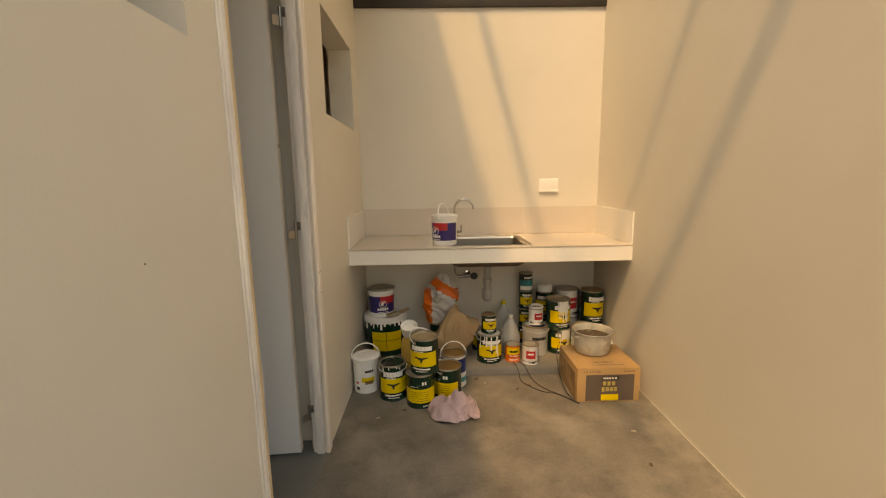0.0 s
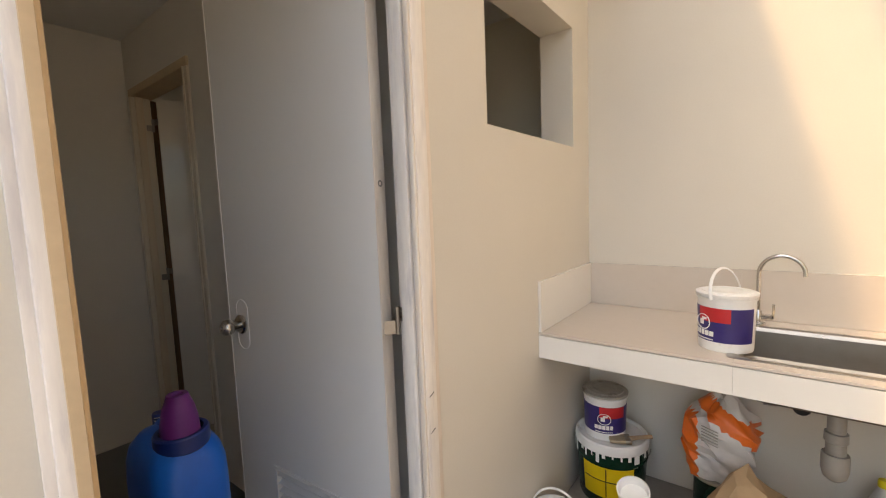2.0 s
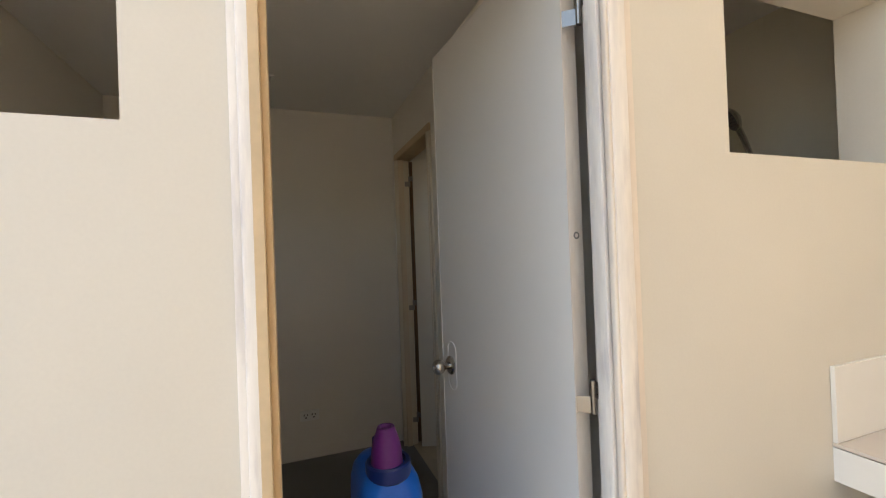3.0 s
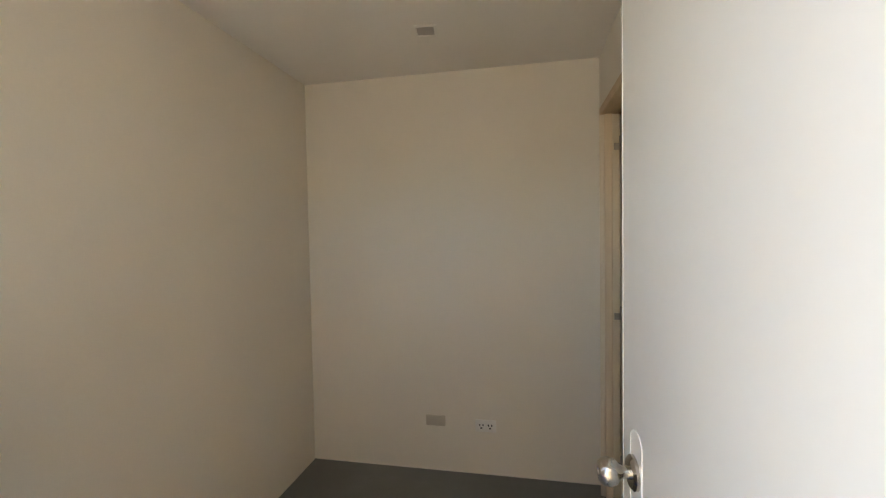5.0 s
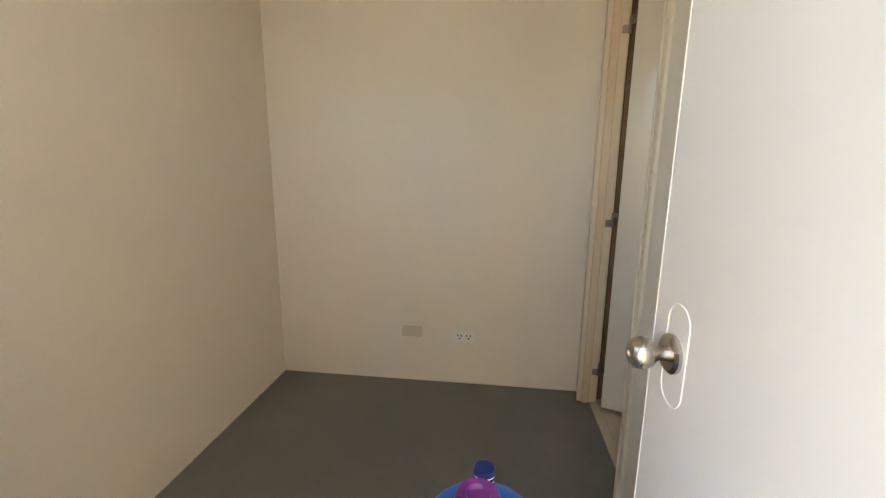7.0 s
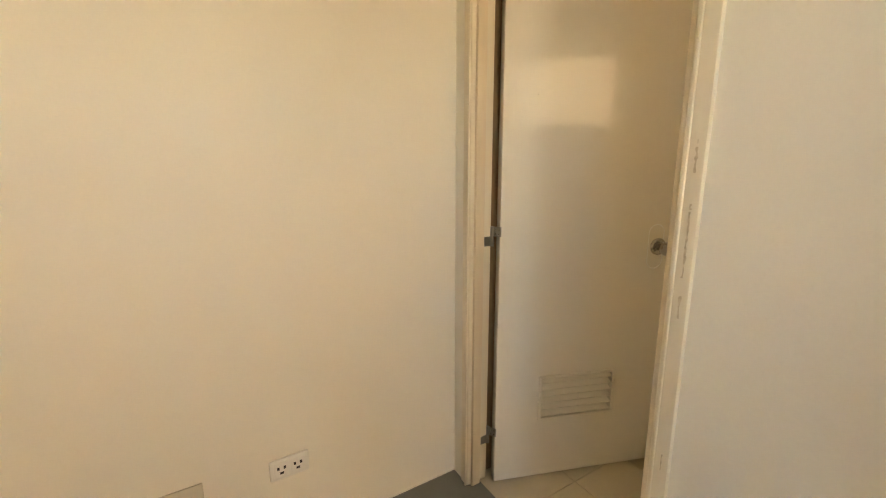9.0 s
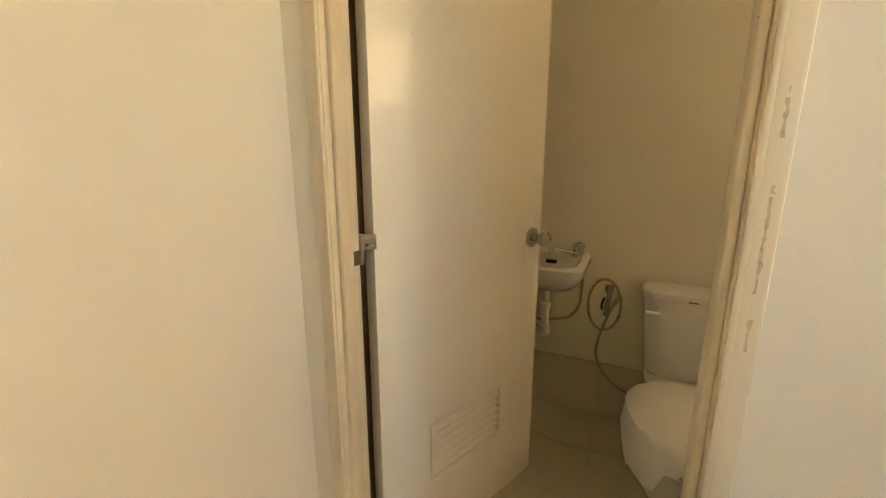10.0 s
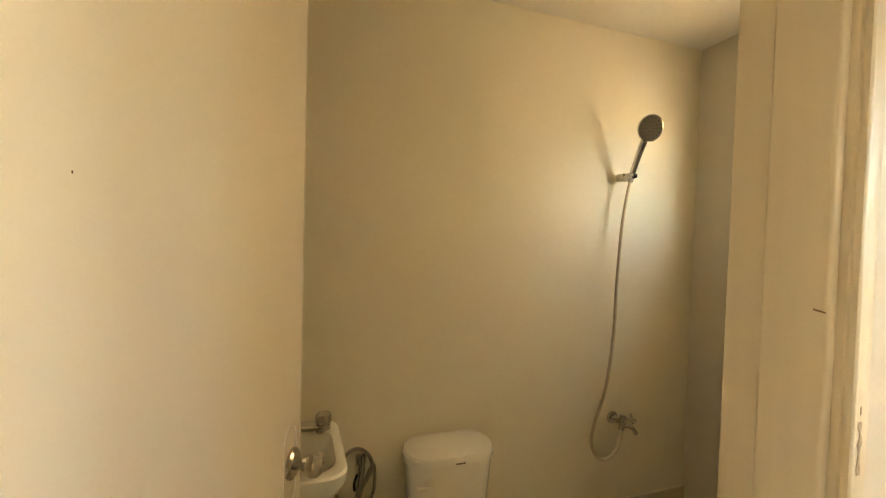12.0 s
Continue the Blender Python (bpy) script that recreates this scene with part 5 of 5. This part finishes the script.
lev = part("flush_lever", moved(lathe([(0, 0), (0.020, 0), (0.022, 0.006), (0.018, 0.014), (0, 0.016)], 20), Matrix.Translation((-0.095, -0.184, 0.648)) @ Matrix.Rotation(radians(90), 4, "X")), M_WRAP, to, "pale flush lever under clear film")
part("lever_arm", tube([(-0.095, -0.196, 0.648), (-0.125, -0.202, 0.653), (-0.150, -0.204, 0.655)], 0.007, 8, 4), M_WRAP, lev)
blk = bmesh.new()
for i in range(4):
    bx(-0.005 + 0.009 * i, -0.1998, 0.712, 0.002 + 0.009 * i, -0.1980, 0.717, bm=blk)
part("print_bar", blk, M_INK, to, smooth=False)


def egg(hw, front, back, z, n=40, p=1.0):
    """A seat outline: round front at -front, squarer back at -back."""
    pts = []
    mid = -(back + (front - back) * 0.42)
    for i in range(n):
        a = 2 * math.pi * i / n
        c, s = math.cos(a), math.sin(a)
        y = mid + (s * (mid + front) * -1 if s < 0 else s * (-back - mid)) * (1 if s > 0 else -1)
        pts.append((hw * (abs(c) ** 0.85) * (1 if c > 0 else -1), y, z))
    return pts


part("bowl", loft([egg(.115, .50, .10, 0.0), egg(.112, .49, .10, 0.05), egg(.098, .46, .12, 0.14), egg(.115, .53, .13, 0.22), egg(.155, .63, .16, 0.30), egg(.172, .675, .20, 0.345), egg(.176, .685, .22, 0.362)], True, True), M_CERAMIC, to)
part("shelf", loft([ring2(.11, .10, .04, 0.25, -0.13), ring2(.125, .115, .04, 0.34, -0.13), ring2(.13, .115, .04, 0.366, -0.12)], True, True), M_CERAMIC, to)
wrap = loft([egg(.198, .715, .26, 0.265, 72), egg(.197, .715, .26, 0.29, 72), egg(.196, .714, .26, 0.32, 72), egg(.196, .712, .26, 0.345, 72), egg(.194, .71, .265, 0.38, 72), egg(.190, .70, .27, 0.400, 72), egg(.172, .68, .285, 0.412, 72), egg(.13, .62, .32, 0.418, 72), egg(.05, .5, .40, 0.421, 72)], False, True)
for v in wrap.verts:
    q = noise.noise(Vector((v.co.x * 24, v.co.y * 24, v.co.z * 7)))
    q2 = noise.noise(Vector((v.co.x * 11, v.co.y * 11, v.co.z * 3 + 5)))
    if v.co.z < 0.39:
        v.co.x *= 1 + 0.05 * q + 0.05 * q2
        v.co.y += 0.012 * q
        if v.co.z < 0.30:
            v.co.z += 0.09 * q2 + 0.04 * q
    else:
        v.co.z += 0.005 * q + 0.004 * q2
part("wrapped_seat", wrap, M_WRAP, to, "seat and lid wrapped in clear plastic film")

# shower
sw = thing("hand_shower", pose(-0.628, YB, 0.012), "chrome hand shower on a wall bracket with steel hose", "shower")
part("bracket", join(bx(-0.018, -0.045, 1.735, 0.018, -0.001, 1.770, 0.006), tube([(0.0, -0.035, 1.748), (0.008, -0.078, 1.757)], 0.017, 14, 1)), M_CHROME, sw)
part("bracket_screw", moved(lathe([(0, 0), (0.010, 0), (0.009, 0.006), (0, 0.007)], 14), Matrix.Translation((0.024, -0.078, 1.756)) @ Matrix.Rotation(radians(90), 4, "X") @ Matrix.Rotation(radians(35), 4, "Y")), M_BLACK, sw, "black bracket screw")
part("grip", tube([(0.010, -0.062, 1.728), (0.012, -0.074, 1.775), (0.010, -0.110, 1.85), (0.006, -0.142, 1.905)], 0.0135, 14, 6, (0.85, 1.05)), M_CHROME, sw)
hd = Matrix.Translation((0.004, -0.168, 1.945)) @ Vector((-0.50, -0.72, -0.40)).to_track_quat("Z", "Y").to_matrix().to_4x4()
part("head", moved(lathe([(0, -0.024), (0.020, -0.022), (0.042, -0.008), (0.050, 0.004), (0.050, 0.010), (0.046, 0.014)], 36, (1, 1.15)), hd), M_CHROME, sw)
face = part("spray_face", moved(lathe([(0.046, 0.013), (0.044, 0.015), (0.0, 0.016)], 36, (1, 1.15)), hd), M_SPRAY, sw, "grey spray face")
noz = bmesh.new()
for ringr, cnt in ((0.012, 6), (0.025, 12), (0.037, 16)):
    for i in range(cnt):
        a = 2 * math.pi * i / cnt
        join(noz, moved(lathe([(0, 0.0), (0.0024, 0.0), (0.002, 0.0025), (0, 0.003)], 6), hd @ Matrix.Translation((ringr * math.cos(a), 1.15 * ringr * math.sin(a), 0.0145))))
tagged(part("nozzles", noz, M_BLACK, face, "dark rubber nozzles"), kind="stuff")
part("hose", tube([(0.010, -0.062, 1.728), (-0.004, -0.062, 1.67), (-0.024, -0.060, 1.53), (-0.038, -0.058, 1.28), (-0.046, -0.058, 1.03), (-0.078, -0.058, 0.80), (-0.130, -0.058, 0.65), (-0.146, -0.060, 0.565), (-0.112, -0.062, 0.497), (-0.060, -0.064, 0.484), (-0.014, -0.066, 0.515), (0.006, -0.066, 0.57), (0.012, -0.066, 0.61)], 0.0075, 10), M_SHOWERHOSE, sw)
mx = thing("shower_valve", pose(-0.612, YB, 0.650), "brushed two-way shower valve on the bathroom wall", "valve")
part("wall_flange", moved(lathe([(0, 0), (0.030, 0), (0.026, 0.010), (0.012, 0.014), (0.012, 0.07), (0, 0.07)], 24), Matrix.Translation((0, 0, 0)) @ Matrix.Rotation(radians(90), 4, "X")), M_NICKEL, mx)
part("body", tube([(-0.005, -0.066, -0.03), (0.0, -0.066, 0.0), (0.0, -0.066, 0.035)], 0.013, 12, 4), M_NICKEL, mx)
part("spout", tube([(0.0, -0.066, -0.01), (0.035, -0.085, -0.015), (0.055, -0.095, -0.045)], 0.010, 10, 5), M_NICKEL, mx)
part("cross_handle", join(tube([(0.0, -0.07, 0.03), (0.055, -0.09, 0.012)], 0.006, 8, 1), tube([(0.03, -0.08, 0.045), (0.045, -0.085, 0.0)], 0.006, 8, 1)), M_NICKEL, mx)

# ---- bathroom tiles ----
floor_bath = bpy.data.objects["floor_bath"]
skirt = bpy.data.objects["skirting_bath"]
P = 0.30
tile_mesh = {}


def tile_piece(w, d, h, parent, at, turn):
    key = (round(w, 3), round(d, 3), round(h, 3))
    if key not in tile_mesh:
        me = bpy.data.meshes.new("tile")
        b = bx(0.001, 0.001, 0, w - 0.001, d - 0.001, h, 0.0008, 1)
        b.to_mesh(me)
        b.free()
        me.materials.append(M_BTILE)
        tile_mesh[key] = me
    ob = new("tile", tile_mesh[key])
    ob.parent = parent
    ob.matrix_basis = Matrix.Translation(at) @ turn
    return ob


x = XW
while x < -T - 0.01:
    w = min(P, -T - x)
    y = YB - 0.005
    while y > YN + 0.115:
        d = min(P, y - (YN + 0.1))
        tile_piece(w, d, 0.004, floor_bath, (x, y - d, -0.034), Matrix.Identity(4))
        y -= P
    tile_piece(w, 0.278, 0.008, skirt, (x, YB - 0.004, -0.030), Matrix.Rotation(radians(90), 4, "X"))
    x += P

caulk("trim_bath_skirting", (XW, YB - 0.004, 0.247), (-T, YB - 0.004, 0.247), "thin pale grout line on top of the skirting", 0.003)
